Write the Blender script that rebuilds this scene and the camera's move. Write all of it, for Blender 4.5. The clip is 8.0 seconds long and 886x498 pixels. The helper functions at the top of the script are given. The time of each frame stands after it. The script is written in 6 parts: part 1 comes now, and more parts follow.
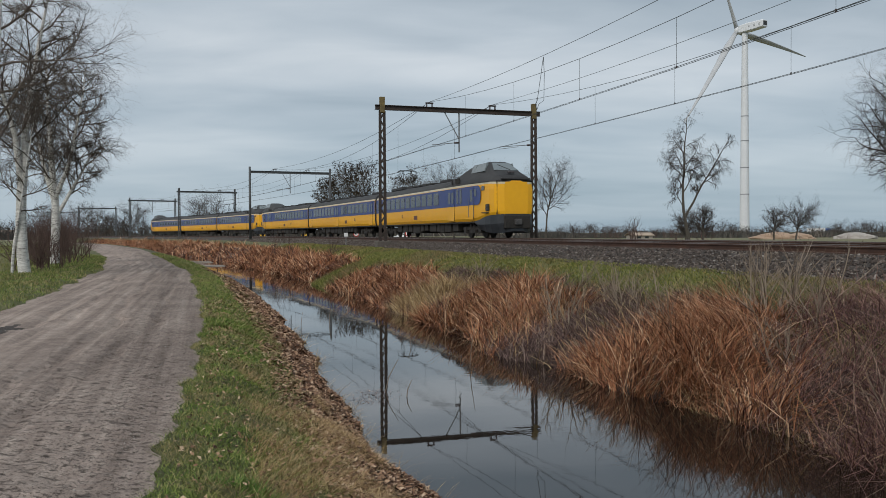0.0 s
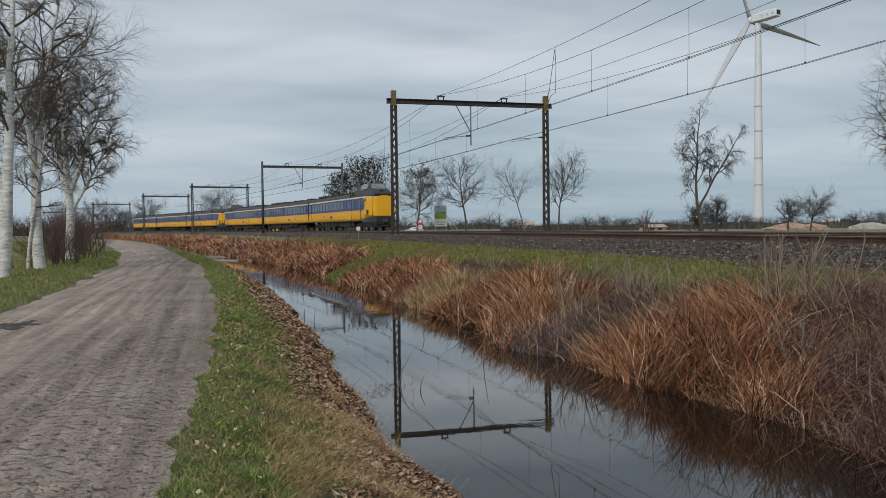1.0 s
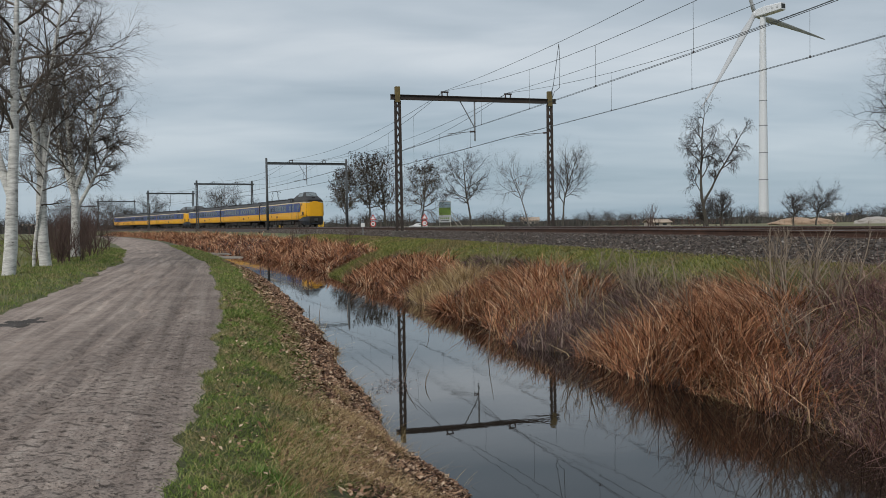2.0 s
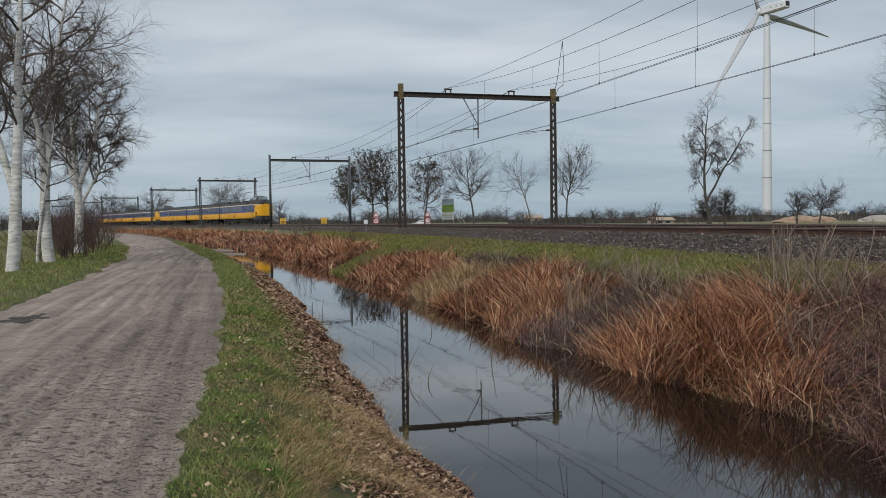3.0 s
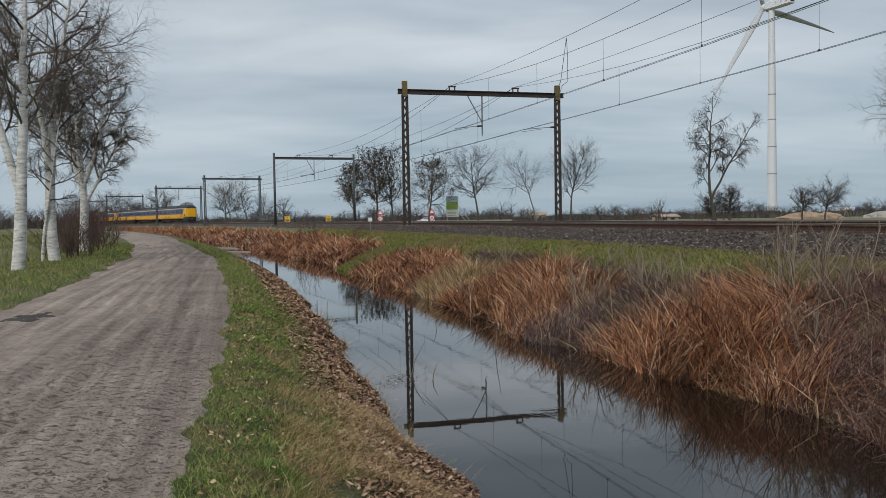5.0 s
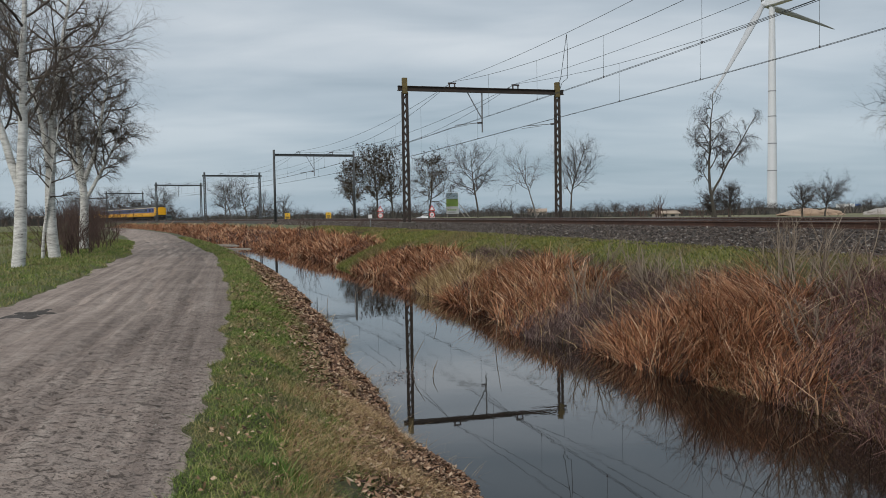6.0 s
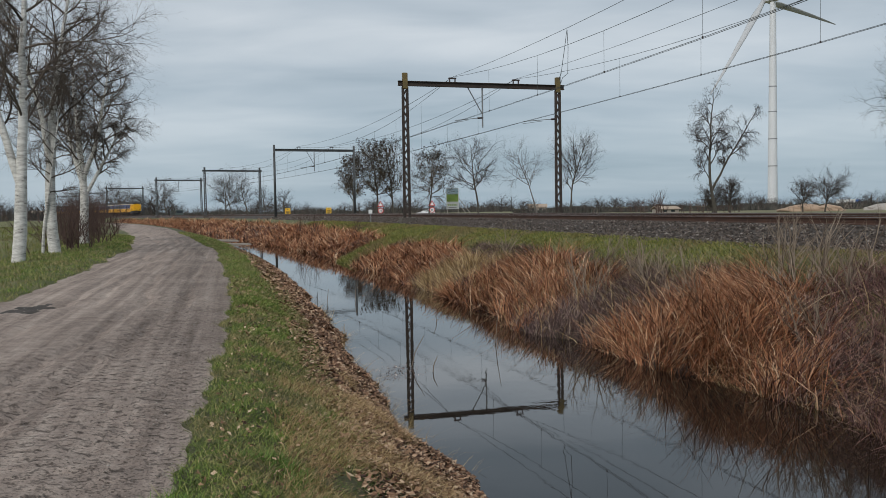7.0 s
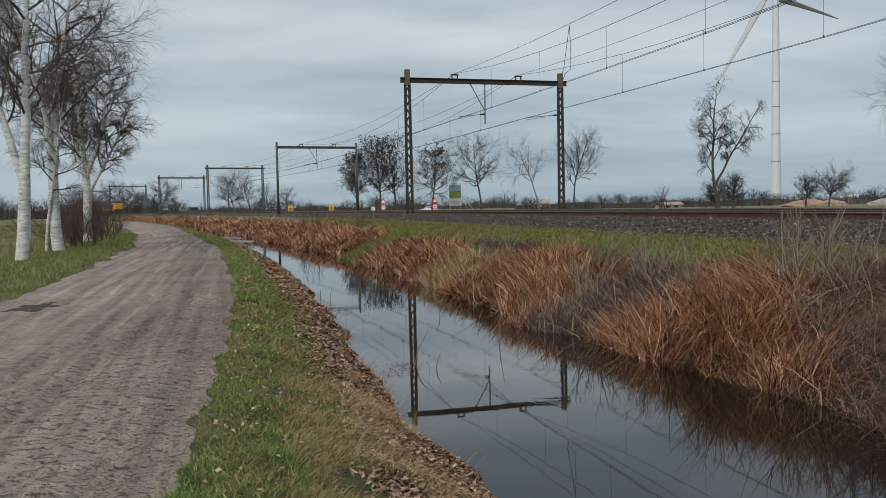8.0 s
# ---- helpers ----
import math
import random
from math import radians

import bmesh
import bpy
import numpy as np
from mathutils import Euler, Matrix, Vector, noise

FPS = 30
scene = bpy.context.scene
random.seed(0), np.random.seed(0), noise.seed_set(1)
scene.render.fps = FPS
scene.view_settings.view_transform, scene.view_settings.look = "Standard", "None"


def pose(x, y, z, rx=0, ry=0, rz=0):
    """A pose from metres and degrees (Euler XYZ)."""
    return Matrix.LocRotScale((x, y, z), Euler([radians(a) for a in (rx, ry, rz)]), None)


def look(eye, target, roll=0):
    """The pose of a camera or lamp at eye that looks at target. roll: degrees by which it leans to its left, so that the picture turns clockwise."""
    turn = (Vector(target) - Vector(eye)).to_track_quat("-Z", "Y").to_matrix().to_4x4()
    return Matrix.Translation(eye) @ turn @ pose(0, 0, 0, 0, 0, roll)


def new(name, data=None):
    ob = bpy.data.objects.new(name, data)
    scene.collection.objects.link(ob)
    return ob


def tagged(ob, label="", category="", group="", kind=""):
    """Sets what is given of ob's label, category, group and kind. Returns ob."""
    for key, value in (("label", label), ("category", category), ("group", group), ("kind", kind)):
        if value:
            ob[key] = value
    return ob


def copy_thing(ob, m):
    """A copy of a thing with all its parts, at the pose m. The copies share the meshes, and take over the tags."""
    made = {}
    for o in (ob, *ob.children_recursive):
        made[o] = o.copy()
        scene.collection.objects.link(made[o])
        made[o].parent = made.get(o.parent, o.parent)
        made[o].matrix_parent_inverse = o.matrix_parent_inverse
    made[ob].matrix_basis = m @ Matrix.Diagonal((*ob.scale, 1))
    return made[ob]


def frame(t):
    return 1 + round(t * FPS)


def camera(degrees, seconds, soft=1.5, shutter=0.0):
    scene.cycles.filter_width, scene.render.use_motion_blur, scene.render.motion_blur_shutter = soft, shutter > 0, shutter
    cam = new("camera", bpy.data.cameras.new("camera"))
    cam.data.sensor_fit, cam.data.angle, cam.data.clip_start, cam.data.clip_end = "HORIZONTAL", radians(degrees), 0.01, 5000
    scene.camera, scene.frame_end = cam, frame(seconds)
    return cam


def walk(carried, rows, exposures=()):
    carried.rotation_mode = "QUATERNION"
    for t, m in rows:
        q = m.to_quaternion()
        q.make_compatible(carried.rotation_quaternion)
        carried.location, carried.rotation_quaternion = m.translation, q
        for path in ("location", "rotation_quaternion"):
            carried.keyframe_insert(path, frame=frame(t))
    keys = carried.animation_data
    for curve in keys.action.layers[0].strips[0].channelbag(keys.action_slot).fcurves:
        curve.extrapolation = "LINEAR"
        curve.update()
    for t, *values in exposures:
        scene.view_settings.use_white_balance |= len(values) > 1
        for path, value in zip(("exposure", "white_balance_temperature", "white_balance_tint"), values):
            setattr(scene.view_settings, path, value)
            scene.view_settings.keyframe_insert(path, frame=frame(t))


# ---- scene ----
cam = camera(55.2, 8.0, soft=0.6)
EYE = (0.0, 0.0, 1.55)
AIMS = [(0, 1.327, 0.619, -0.281), (0.5, 0.744, 0.533, -0.636), (1, 0.588, 0.228, -0.702), (1.5, 0.383, 0.081, -0.939),
        (3, 0.144, -0.166, -0.793), (3.5, 0.05, -0.225, -0.762), (4, 0.0, -0.233, -0.75), (4.5, -0.111, -0.272, -0.926),
        (6, -0.126, -0.501, -1.0), (6.5, -0.121, -0.667, -0.95), (7, -0.141, -0.783, -0.948), (7.5, -0.199, -0.876, -0.989), (8, -0.32, -0.978, -1.174)]
walk(cam, [(t, look(EYE, (x, 50.0, z), roll)) for t, x, z, roll in AIMS], exposures=[(0.0, 0.0), (8.0, 0.0)])

# ---- daylight: bright overcast ----
world = bpy.data.worlds.new("overcast_sky")
scene.world = world
world.use_nodes = True


def build_sky():
    nt = world.node_tree
    N, L = nt.nodes, nt.links
    bg = N["Background"]
    co = N.new("ShaderNodeTexCoord")
    sky = N.new("ShaderNodeTexSky")
    sky.sky_type, sky.sun_disc = "NISHITA", False
    sky.sun_elevation, sky.sun_rotation = radians(32), radians(205)
    dim = N.new("ShaderNodeVectorMath")
    dim.operation = "SCALE"
    dim.inputs["Scale"].default_value = 0.10
    L.new(sky.outputs[0], dim.inputs[0])
    # cloud deck: directions projected on a flat layer
    sep = N.new("ShaderNodeSeparateXYZ")
    L.new(co.outputs["Generated"], sep.inputs[0])
    up = N.new("ShaderNodeMath")
    up.operation = "MAXIMUM"
    up.inputs[1].default_value = 0.0
    L.new(sep.outputs["Z"], up.inputs[0])
    lift = N.new("ShaderNodeMath")
    lift.inputs[1].default_value = 0.13
    L.new(up.outputs[0], lift.inputs[0])
    flat = N.new("ShaderNodeVectorMath")
    flat.operation = "DIVIDE"
    L.new(co.outputs["Generated"], flat.inputs[0])
    L.new(lift.outputs[0], flat.inputs[1])
    stretch = N.new("ShaderNodeMapping")
    stretch.inputs["Scale"].default_value = (0.55, 1.0, 0.0)
    stretch.inputs["Rotation"].default_value = (0, 0, radians(14))
    stretch.inputs["Location"].default_value = (2.3, 0.6, 0)
    L.new(flat.outputs[0], stretch.inputs[0])
    big = N.new("ShaderNodeTexNoise")
    big.inputs["Scale"].default_value, big.inputs["Detail"].default_value, big.inputs["Roughness"].default_value = 0.62, 4, 0.45
    L.new(stretch.outputs[0], big.inputs["Vector"])
    fine = N.new("ShaderNodeTexNoise")
    fine.inputs["Scale"].default_value, fine.inputs["Detail"].default_value, fine.inputs["Distortion"].default_value = 2.6, 6, 0.4
    L.new(stretch.outputs[0], fine.inputs["Vector"])
    both = N.new("ShaderNodeMix")
    both.inputs["Factor"].default_value = 0.2
    L.new(big.outputs["Fac"], both.inputs["A"])
    L.new(fine.outputs["Fac"], both.inputs["B"])
    ramp = N.new("ShaderNodeValToRGB")
    e = ramp.color_ramp.elements
    e[0].position, e[0].color = 0.36, (0.28, 0.345, 0.40, 1)
    e[1].position, e[1].color = 0.62, (0.66, 0.70, 0.735, 1)
    mid = e.new(0.48)
    mid.color = (0.445, 0.505, 0.56, 1)
    # the deck is thinner and paler towards the west
    west = N.new("ShaderNodeMath")
    west.operation = "MULTIPLY_ADD"
    west.inputs[1].default_value = -0.14
    L.new(sep.outputs["X"], west.inputs[0])
    L.new(both.outputs["Result"], west.inputs[2])
    L.new(west.outputs[0], ramp.inputs[0])
    # towards the horizon the deck turns bluer and more even
    low = N.new("ShaderNodeMapRange")
    low.inputs["From Min"].default_value, low.inputs["From Max"].default_value = 0.0, 0.2
    low.inputs["To Min"].default_value, low.inputs["To Max"].default_value = 0.80, 0.0
    L.new(sep.outputs["Z"], low.inputs["Value"])
    haze = N.new("ShaderNodeMix")
    haze.data_type = "RGBA"
    haze.inputs["B"].default_value = (0.275, 0.375, 0.46, 1)
    L.new(low.outputs[0], haze.inputs["Factor"])
    L.new(ramp.outputs[0], haze.inputs["A"])
    mix = N.new("ShaderNodeMix")
    mix.data_type = "RGBA"
    mix.inputs["Factor"].default_value = 0.93
    L.new(dim.outputs[0], mix.inputs["A"])
    L.new(haze.outputs["Result"], mix.inputs["B"])
    L.new(mix.outputs["Result"], bg.inputs["Color"])
    bg.inputs["Strength"].default_value = 1.09


build_sky()
sun_data = bpy.data.lights.new("sun", "SUN")
sun_data.energy, sun_data.angle, sun_data.color = 1.5, radians(25), (1.0, 0.97, 0.93)
sun = new("sun", sun_data)
sun.matrix_world = look((-30, -60, 60), (0, 0, 0))


# ---- materials ----
def nodes_of(name):
    m = bpy.data.materials.new(name)
    m.use_nodes = True
    return m, m.node_tree.nodes, m.node_tree.links, m.node_tree.nodes["Principled BSDF"]


def ramp_node(N, stops):
    r = N.new("ShaderNodeValToRGB")
    e = r.color_ramp.elements
    e[0].position, e[0].color = stops[0][0], (*stops[0][1], 1)
    e[1].position, e[1].color = stops[-1][0], (*stops[-1][1], 1)
    for p, c in stops[1:-1]:
        e.new(p).color = (*c, 1)
    return r


def noise_node(N, L, co, scale, detail=4.0, rough=0.55, stretch=None, turn=0.0):
    n = N.new("ShaderNodeTexNoise")
    n.inputs["Scale"].default_value, n.inputs["Detail"].default_value, n.inputs["Roughness"].default_value = scale, detail, rough
    src = co.outputs["Object"]
    if stretch:
        mp = N.new("ShaderNodeMapping")
        mp.inputs["Scale"].default_value = stretch
        if turn:
            rot = N.new("ShaderNodeMapping")
            rot.inputs["Rotation"].default_value = (0, 0, radians(turn))
            L.new(src, rot.inputs[0])
            src = rot.outputs[0]
        L.new(src, mp.inputs[0])
        src = mp.outputs[0]
    L.new(src, n.inputs["Vector"])
    return n


def surface(name, dark, light, large=0.5, fine=25.0, rough=0.8, bump=0.3, depth=0.02, metal=0.0, third=None, vary=0.0, stretch=None, grain=0.5):
    """Two scales of colour variation, a bump, and an optional third colour in large patches."""
    m, N, L, b = nodes_of(name)
    co = N.new("ShaderNodeTexCoord")
    n1, n2 = noise_node(N, L, co, large, 4, 0.6, stretch), noise_node(N, L, co, fine, 5, 0.65, stretch)
    mx = N.new("ShaderNodeMix")
    mx.inputs["Factor"].default_value = grain
    L.new(n1.outputs["Fac"], mx.inputs["A"])
    L.new(n2.outputs["Fac"], mx.inputs["B"])
    stops = [(0.34, dark), (0.66, light)]
    if third:
        stops = [(0.34, dark), (0.5, light), (0.68, third)]
    r = ramp_node(N, stops)
    L.new(mx.outputs["Result"], r.inputs[0])
    colour = r.outputs[0]
    if vary:
        info = N.new("ShaderNodeObjectInfo")
        hsv = N.new("ShaderNodeHueSaturation")
        mr = N.new("ShaderNodeMapRange")
        mr.inputs["To Min"].default_value, mr.inputs["To Max"].default_value = 1 - vary, 1 + vary
        L.new(info.outputs["Random"], mr.inputs["Value"])
        L.new(mr.outputs[0], hsv.inputs["Value"])
        L.new(colour, hsv.inputs["Color"])
        colour = hsv.outputs[0]
    L.new(colour, b.inputs["Base Color"])
    rr = N.new("ShaderNodeMapRange")
    rr.inputs["To Min"].default_value, rr.inputs["To Max"].default_value = max(0.02, rough - 0.12), min(1, rough + 0.1)
    L.new(n2.outputs["Fac"], rr.inputs["Value"])
    L.new(rr.outputs[0], b.inputs["Roughness"])
    b.inputs["Metallic"].default_value = metal
    if bump:
        bp = N.new("ShaderNodeBump")
        bp.inputs["Strength"].default_value, bp.inputs["Distance"].default_value = bump, depth
        L.new(n2.outputs["Fac"], bp.inputs["Height"])
        L.new(bp.outputs[0], b.inputs["Normal"])
    return m


def islands(name, stops, rough=0.75, patch=0.0, patch_stops=None):
    """Each loose piece of the mesh takes its own colour; larger patches shift it."""
    m, N, L, b = nodes_of(name)
    g = N.new("ShaderNodeNewGeometry")
    r = ramp_node(N, stops)
    L.new(g.outputs["Random Per Island"], r.inputs[0])
    colour = r.outputs[0]
    if patch:
        co = N.new("ShaderNodeTexCoord")
        n = noise_node(N, L, co, patch, 3, 0.55)
        r2 = ramp_node(N, patch_stops)
        L.new(g.outputs["Random Per Island"], r2.inputs[0])
        sharp = N.new("ShaderNodeMapRange")
        sharp.inputs["From Min"].default_value, sharp.inputs["From Max"].default_value = 0.44, 0.58
        L.new(n.outputs["Fac"], sharp.inputs["Value"])
        mx = N.new("ShaderNodeMix")
        mx.data_type = "RGBA"
        L.new(sharp.outputs[0], mx.inputs["Factor"])
        L.new(colour, mx.inputs["A"])
        L.new(r2.outputs[0], mx.inputs["B"])
        colour = mx.outputs["Result"]
    L.new(colour, b.inputs["Base Color"])
    b.inputs["Roughness"].default_value = rough
    b.inputs["Specular IOR Level"].default_value = 0.25
    return m


def glass_dark(name, tint):
    m, N, L, b = nodes_of(name)
    b.inputs["Base Color"].default_value = (*tint, 1)
    b.inputs["Roughness"].default_value = 0.06
    b.inputs["Specular IOR Level"].default_value = 0.7
    return m


def water_material():
    m, N, L, b = nodes_of("ditch_water")
    co = N.new("ShaderNodeTexCoord")
    b.inputs["Base Color"].default_value = (0.016, 0.012, 0.009, 1)
    b.inputs["Roughness"].default_value = 0.015
    b.inputs["IOR"].default_value = 1.46
    b.inputs["Specular IOR Level"].default_value = 1.0
    n1 = noise_node(N, L, co, 5.0, 3, 0.5)
    n2 = noise_node(N, L, co, 0.5, 2, 0.5)
    lull = N.new("ShaderNodeMapRange")
    lull.inputs["From Min"].default_value, lull.inputs["From Max"].default_value = 0.42, 0.68
    lull.inputs["To Min"].default_value, lull.inputs["To Max"].default_value = 0.10, 0.9
    L.new(n2.outputs["Fac"], lull.inputs["Value"])
    hgt = N.new("ShaderNodeMath")
    hgt.operation = "MULTIPLY"
    L.new(n1.outputs["Fac"], hgt.inputs[0])
    L.new(lull.outputs[0], hgt.inputs[1])
    bp = N.new("ShaderNodeBump")
    bp.inputs["Strength"].default_value, bp.inputs["Distance"].default_value = 0.15, 0.010
    L.new(hgt.outputs[0], bp.inputs["Height"])
    L.new(bp.outputs[0], b.inputs["Normal"])
    return m


def math_node(N, L, op, a, b):
    n = N.new("ShaderNodeMath")
    n.operation = op
    for i, q in enumerate((a, b)):
        if isinstance(q, (int, float)):
            n.inputs[i].default_value = q
        else:
            L.new(q, n.inputs[i])
    return n.outputs[0]


def range_node(N, L, src, a, b, c, d):
    n = N.new("ShaderNodeMapRange")
    for key, q in (("From Min", a), ("From Max", b), ("To Min", c), ("To Max", d)):
        n.inputs[key].default_value = q
    L.new(src, n.inputs["Value"])
    return n.outputs[0]


def road_material():
    """Damp sandy earth: smooth pale driven lanes, rough trodden earth with dark crumbs and colour-shaded pits between
    and beside them.
    """
    m, N, L, b = nodes_of("sandy_earth_road")
    co = N.new("ShaderNodeTexCoord")
    at = N.new("ShaderNodeAttribute")
    at.attribute_name = "across"
    across = at.outputs["Fac"]
    large, mid = noise_node(N, L, co, 0.45, 4, 0.6), noise_node(N, L, co, 7, 6, 0.72)
    grit = noise_node(N, L, co, 75, 4, 0.65)
    streak = noise_node(N, L, co, 1.1, 5, 0.65, (4.0, 0.09, 1), -14)
    # how trodden the earth is: little on the driven west half, much towards the east edge
    shifted = math_node(N, L, "ADD", across, math_node(N, L, "MULTIPLY", math_node(N, L, "SUBTRACT", large.outputs["Fac"], 0.5), 0.3))
    rough_part = range_node(N, L, shifted, 0.5, 0.82, 0.0, 1.0)
    tone = math_node(N, L, "ADD", math_node(N, L, "MULTIPLY", streak.outputs["Fac"], 0.45), math_node(N, L, "MULTIPLY", large.outputs["Fac"], 0.25))
    tone = math_node(N, L, "ADD", tone, math_node(N, L, "MULTIPLY", mid.outputs["Fac"], 0.30))
    r = ramp_node(N, [(0.38, (0.14, 0.106, 0.088)), (0.5, (0.285, 0.225, 0.19)), (0.62, (0.44, 0.36, 0.305))])
    L.new(tone, r.inputs[0])
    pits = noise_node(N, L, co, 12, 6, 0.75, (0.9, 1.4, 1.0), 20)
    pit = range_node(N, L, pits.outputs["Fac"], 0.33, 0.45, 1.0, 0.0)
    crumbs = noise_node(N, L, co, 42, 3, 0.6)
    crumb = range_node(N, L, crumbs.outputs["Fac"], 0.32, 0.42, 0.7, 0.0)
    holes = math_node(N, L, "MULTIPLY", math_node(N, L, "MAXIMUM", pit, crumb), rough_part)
    # darker base colour in the hollows stands in for their shade
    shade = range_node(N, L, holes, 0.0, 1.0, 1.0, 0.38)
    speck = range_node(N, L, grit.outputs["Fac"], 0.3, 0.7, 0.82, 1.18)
    tint = N.new("ShaderNodeVectorMath")
    tint.operation = "SCALE"
    L.new(r.outputs[0], tint.inputs[0])
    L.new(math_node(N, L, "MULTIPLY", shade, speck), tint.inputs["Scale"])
    L.new(tint.outputs[0], b.inputs["Base Color"])
    b.inputs["Roughness"].default_value = 0.88
    b.inputs["Specular IOR Level"].default_value = 0.25
    hgt = math_node(N, L, "SUBTRACT", math_node(N, L, "ADD", math_node(N, L, "MULTIPLY", grit.outputs["Fac"], 0.3), math_node(N, L, "MULTIPLY", mid.outputs["Fac"], rough_part)), holes)
    bp = N.new("ShaderNodeBump")
    bp.inputs["Strength"].default_value, bp.inputs["Distance"].default_value = 0.9, 0.045
    L.new(hgt, bp.inputs["Height"])
    L.new(bp.outputs[0], b.inputs["Normal"])
    return m


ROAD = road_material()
WATER = water_material()
TURF = surface("turf_soil", (0.045, 0.05, 0.017), (0.10, 0.105, 0.032), 0.8, 30, 0.95, 0.6, 0.03, third=(0.17, 0.14, 0.07))
VERGE = surface("verge_turf", (0.03, 0.034, 0.013), (0.075, 0.075, 0.028), 1.1, 40, 0.95, 0.8, 0.04, third=(0.13, 0.10, 0.05))
LITTER = surface("leaf_litter_soil", (0.035, 0.022, 0.014), (0.12, 0.075, 0.045), 3.0, 45, 0.95, 0.8, 0.03)
# soil darkened further to stand in for shade in the gaps under the reed
BANK = surface("bank_soil", (0.016, 0.011, 0.008), (0.055, 0.034, 0.02), 1.5, 30, 0.95, 0.7, 0.04)
FIELD = surface("winter_field", (0.075, 0.08, 0.035), (0.16, 0.15, 0.07), 0.06, 4, 0.95, 0.3, 0.05, third=(0.20, 0.16, 0.10))
MEADOW = surface("marshy_meadow", (0.07, 0.06, 0.035), (0.13, 0.14, 0.04), 0.16, 6, 0.95, 0.4, 0.05, third=(0.15, 0.11, 0.06))
BALLAST = surface("ballast_bed", (0.02, 0.016, 0.013), (0.075, 0.06, 0.05), 1.0, 18, 0.95, 0.9, 0.05)
STONE = islands("ballast_stone", [(0.0, (0.025, 0.019, 0.016)), (0.55, (0.085, 0.066, 0.055)), (0.9, (0.17, 0.14, 0.12)), (1.0, (0.30, 0.27, 0.24))], 0.9)
RAIL_SIDE = surface("rusty_rail", (0.03, 0.014, 0.009), (0.085, 0.038, 0.022), 2, 40, 0.85, 0.3, 0.003)
RAIL_TOP = surface("worn_rail_head", (0.16, 0.13, 0.115), (0.30, 0.27, 0.25), 2, 60, 0.4, 0.05, 0.001, metal=0.8)
CONCRETE = surface("weathered_concrete", (0.22, 0.21, 0.19), (0.40, 0.38, 0.35), 0.8, 20, 0.9, 0.4, 0.01)
CORTEN = surface("rusted_mast_steel", (0.020, 0.015, 0.013), (0.062, 0.043, 0.032), 1.2, 14, 0.8, 0.3, 0.004, vary=0.15)
LICHEN = surface("lichen_stained_steel", (0.07, 0.055, 0.03), (0.22, 0.16, 0.055), 2.2, 20, 0.9, 0.4, 0.004)
PORTALGREY = surface("weathered_grey_mast_steel", (0.05, 0.053, 0.055), (0.115, 0.12, 0.122), 0.9, 14, 0.7, 0.1, 0.002, metal=0.2)
GALV = surface("dull_galvanised_steel", (0.16, 0.17, 0.175), (0.27, 0.28, 0.29), 0.9, 14, 0.65, 0.1, 0.002, metal=0.35)
WIRE = surface("weathered_copper_wire", (0.045, 0.05, 0.05), (0.09, 0.095, 0.09), 2, 20, 0.6, 0, metal=0.5)
INSUL = surface("brown_insulator", (0.03, 0.02, 0.018), (0.07, 0.045, 0.04), 4, 30, 0.35, 0)
YELLOW = surface("train_yellow_paint", (0.78, 0.36, 0.006), (0.88, 0.44, 0.008), 0.25, 3.5, 0.42, 0.0, grain=0.3)
BLUE = surface("train_blue_paint", (0.022, 0.042, 0.17), (0.036, 0.066, 0.24), 0.3, 4, 0.4, 0.0)
ROOFGREY = surface("sooty_roof_grey", (0.020, 0.020, 0.022), (0.048, 0.047, 0.046), 0.5, 6, 0.7, 0.15, 0.01)
CREAM = surface("cream_stripe", (0.55, 0.48, 0.33), (0.66, 0.59, 0.44), 0.4, 4, 0.55, 0.0)
UNDER = surface("grimy_underframe", (0.010, 0.009, 0.008), (0.04, 0.034, 0.028), 1.5, 12, 0.85, 0.4, 0.01)
SKIRT = surface("dark_grey_skirt", (0.014, 0.016, 0.02), (0.032, 0.036, 0.042), 0.7, 6, 0.5, 0.0)
WINDOW = glass_dark("tinted_train_window", (0.035, 0.042, 0.045))
# pale base colour stands in for sky mirrored in and seen through the panes
SCREEN = glass_dark("cab_glass", (0.17, 0.195, 0.20))
WHITE = surface("turbine_white", (0.62, 0.63, 0.64), (0.74, 0.75, 0.76), 0.08, 1.5, 0.45, 0.0)
JOINT = surface("grey_flange", (0.22, 0.23, 0.24), (0.30, 0.31, 0.32), 0.3, 3, 0.6, 0.0)
# white blades toned grey, their shaded side put into the colour; also on vents
DARKBLADE = surface("shade_greyed_blade", (0.40, 0.41, 0.42), (0.48, 0.49, 0.50), 0.2, 2, 0.5, 0.0)
TWIG = islands("dark_twigs", [(0.0, (0.045, 0.036, 0.03)), (1.0, (0.17, 0.135, 0.11))], 0.85)
TWIG_FAR = islands("grey_brown_twigs", [(0.0, (0.035, 0.03, 0.027)), (1.0, (0.085, 0.07, 0.06))], 0.9)
TWIG_GREY = islands("pale_grey_twigs", [(0.0, (0.10, 0.092, 0.085)), (1.0, (0.18, 0.165, 0.15))], 0.9)
BARK = surface("grey_bark", (0.045, 0.038, 0.03), (0.12, 0.105, 0.085), 1.0, 12, 0.95, 0.6, 0.02, stretch=(3, 3, 0.6))


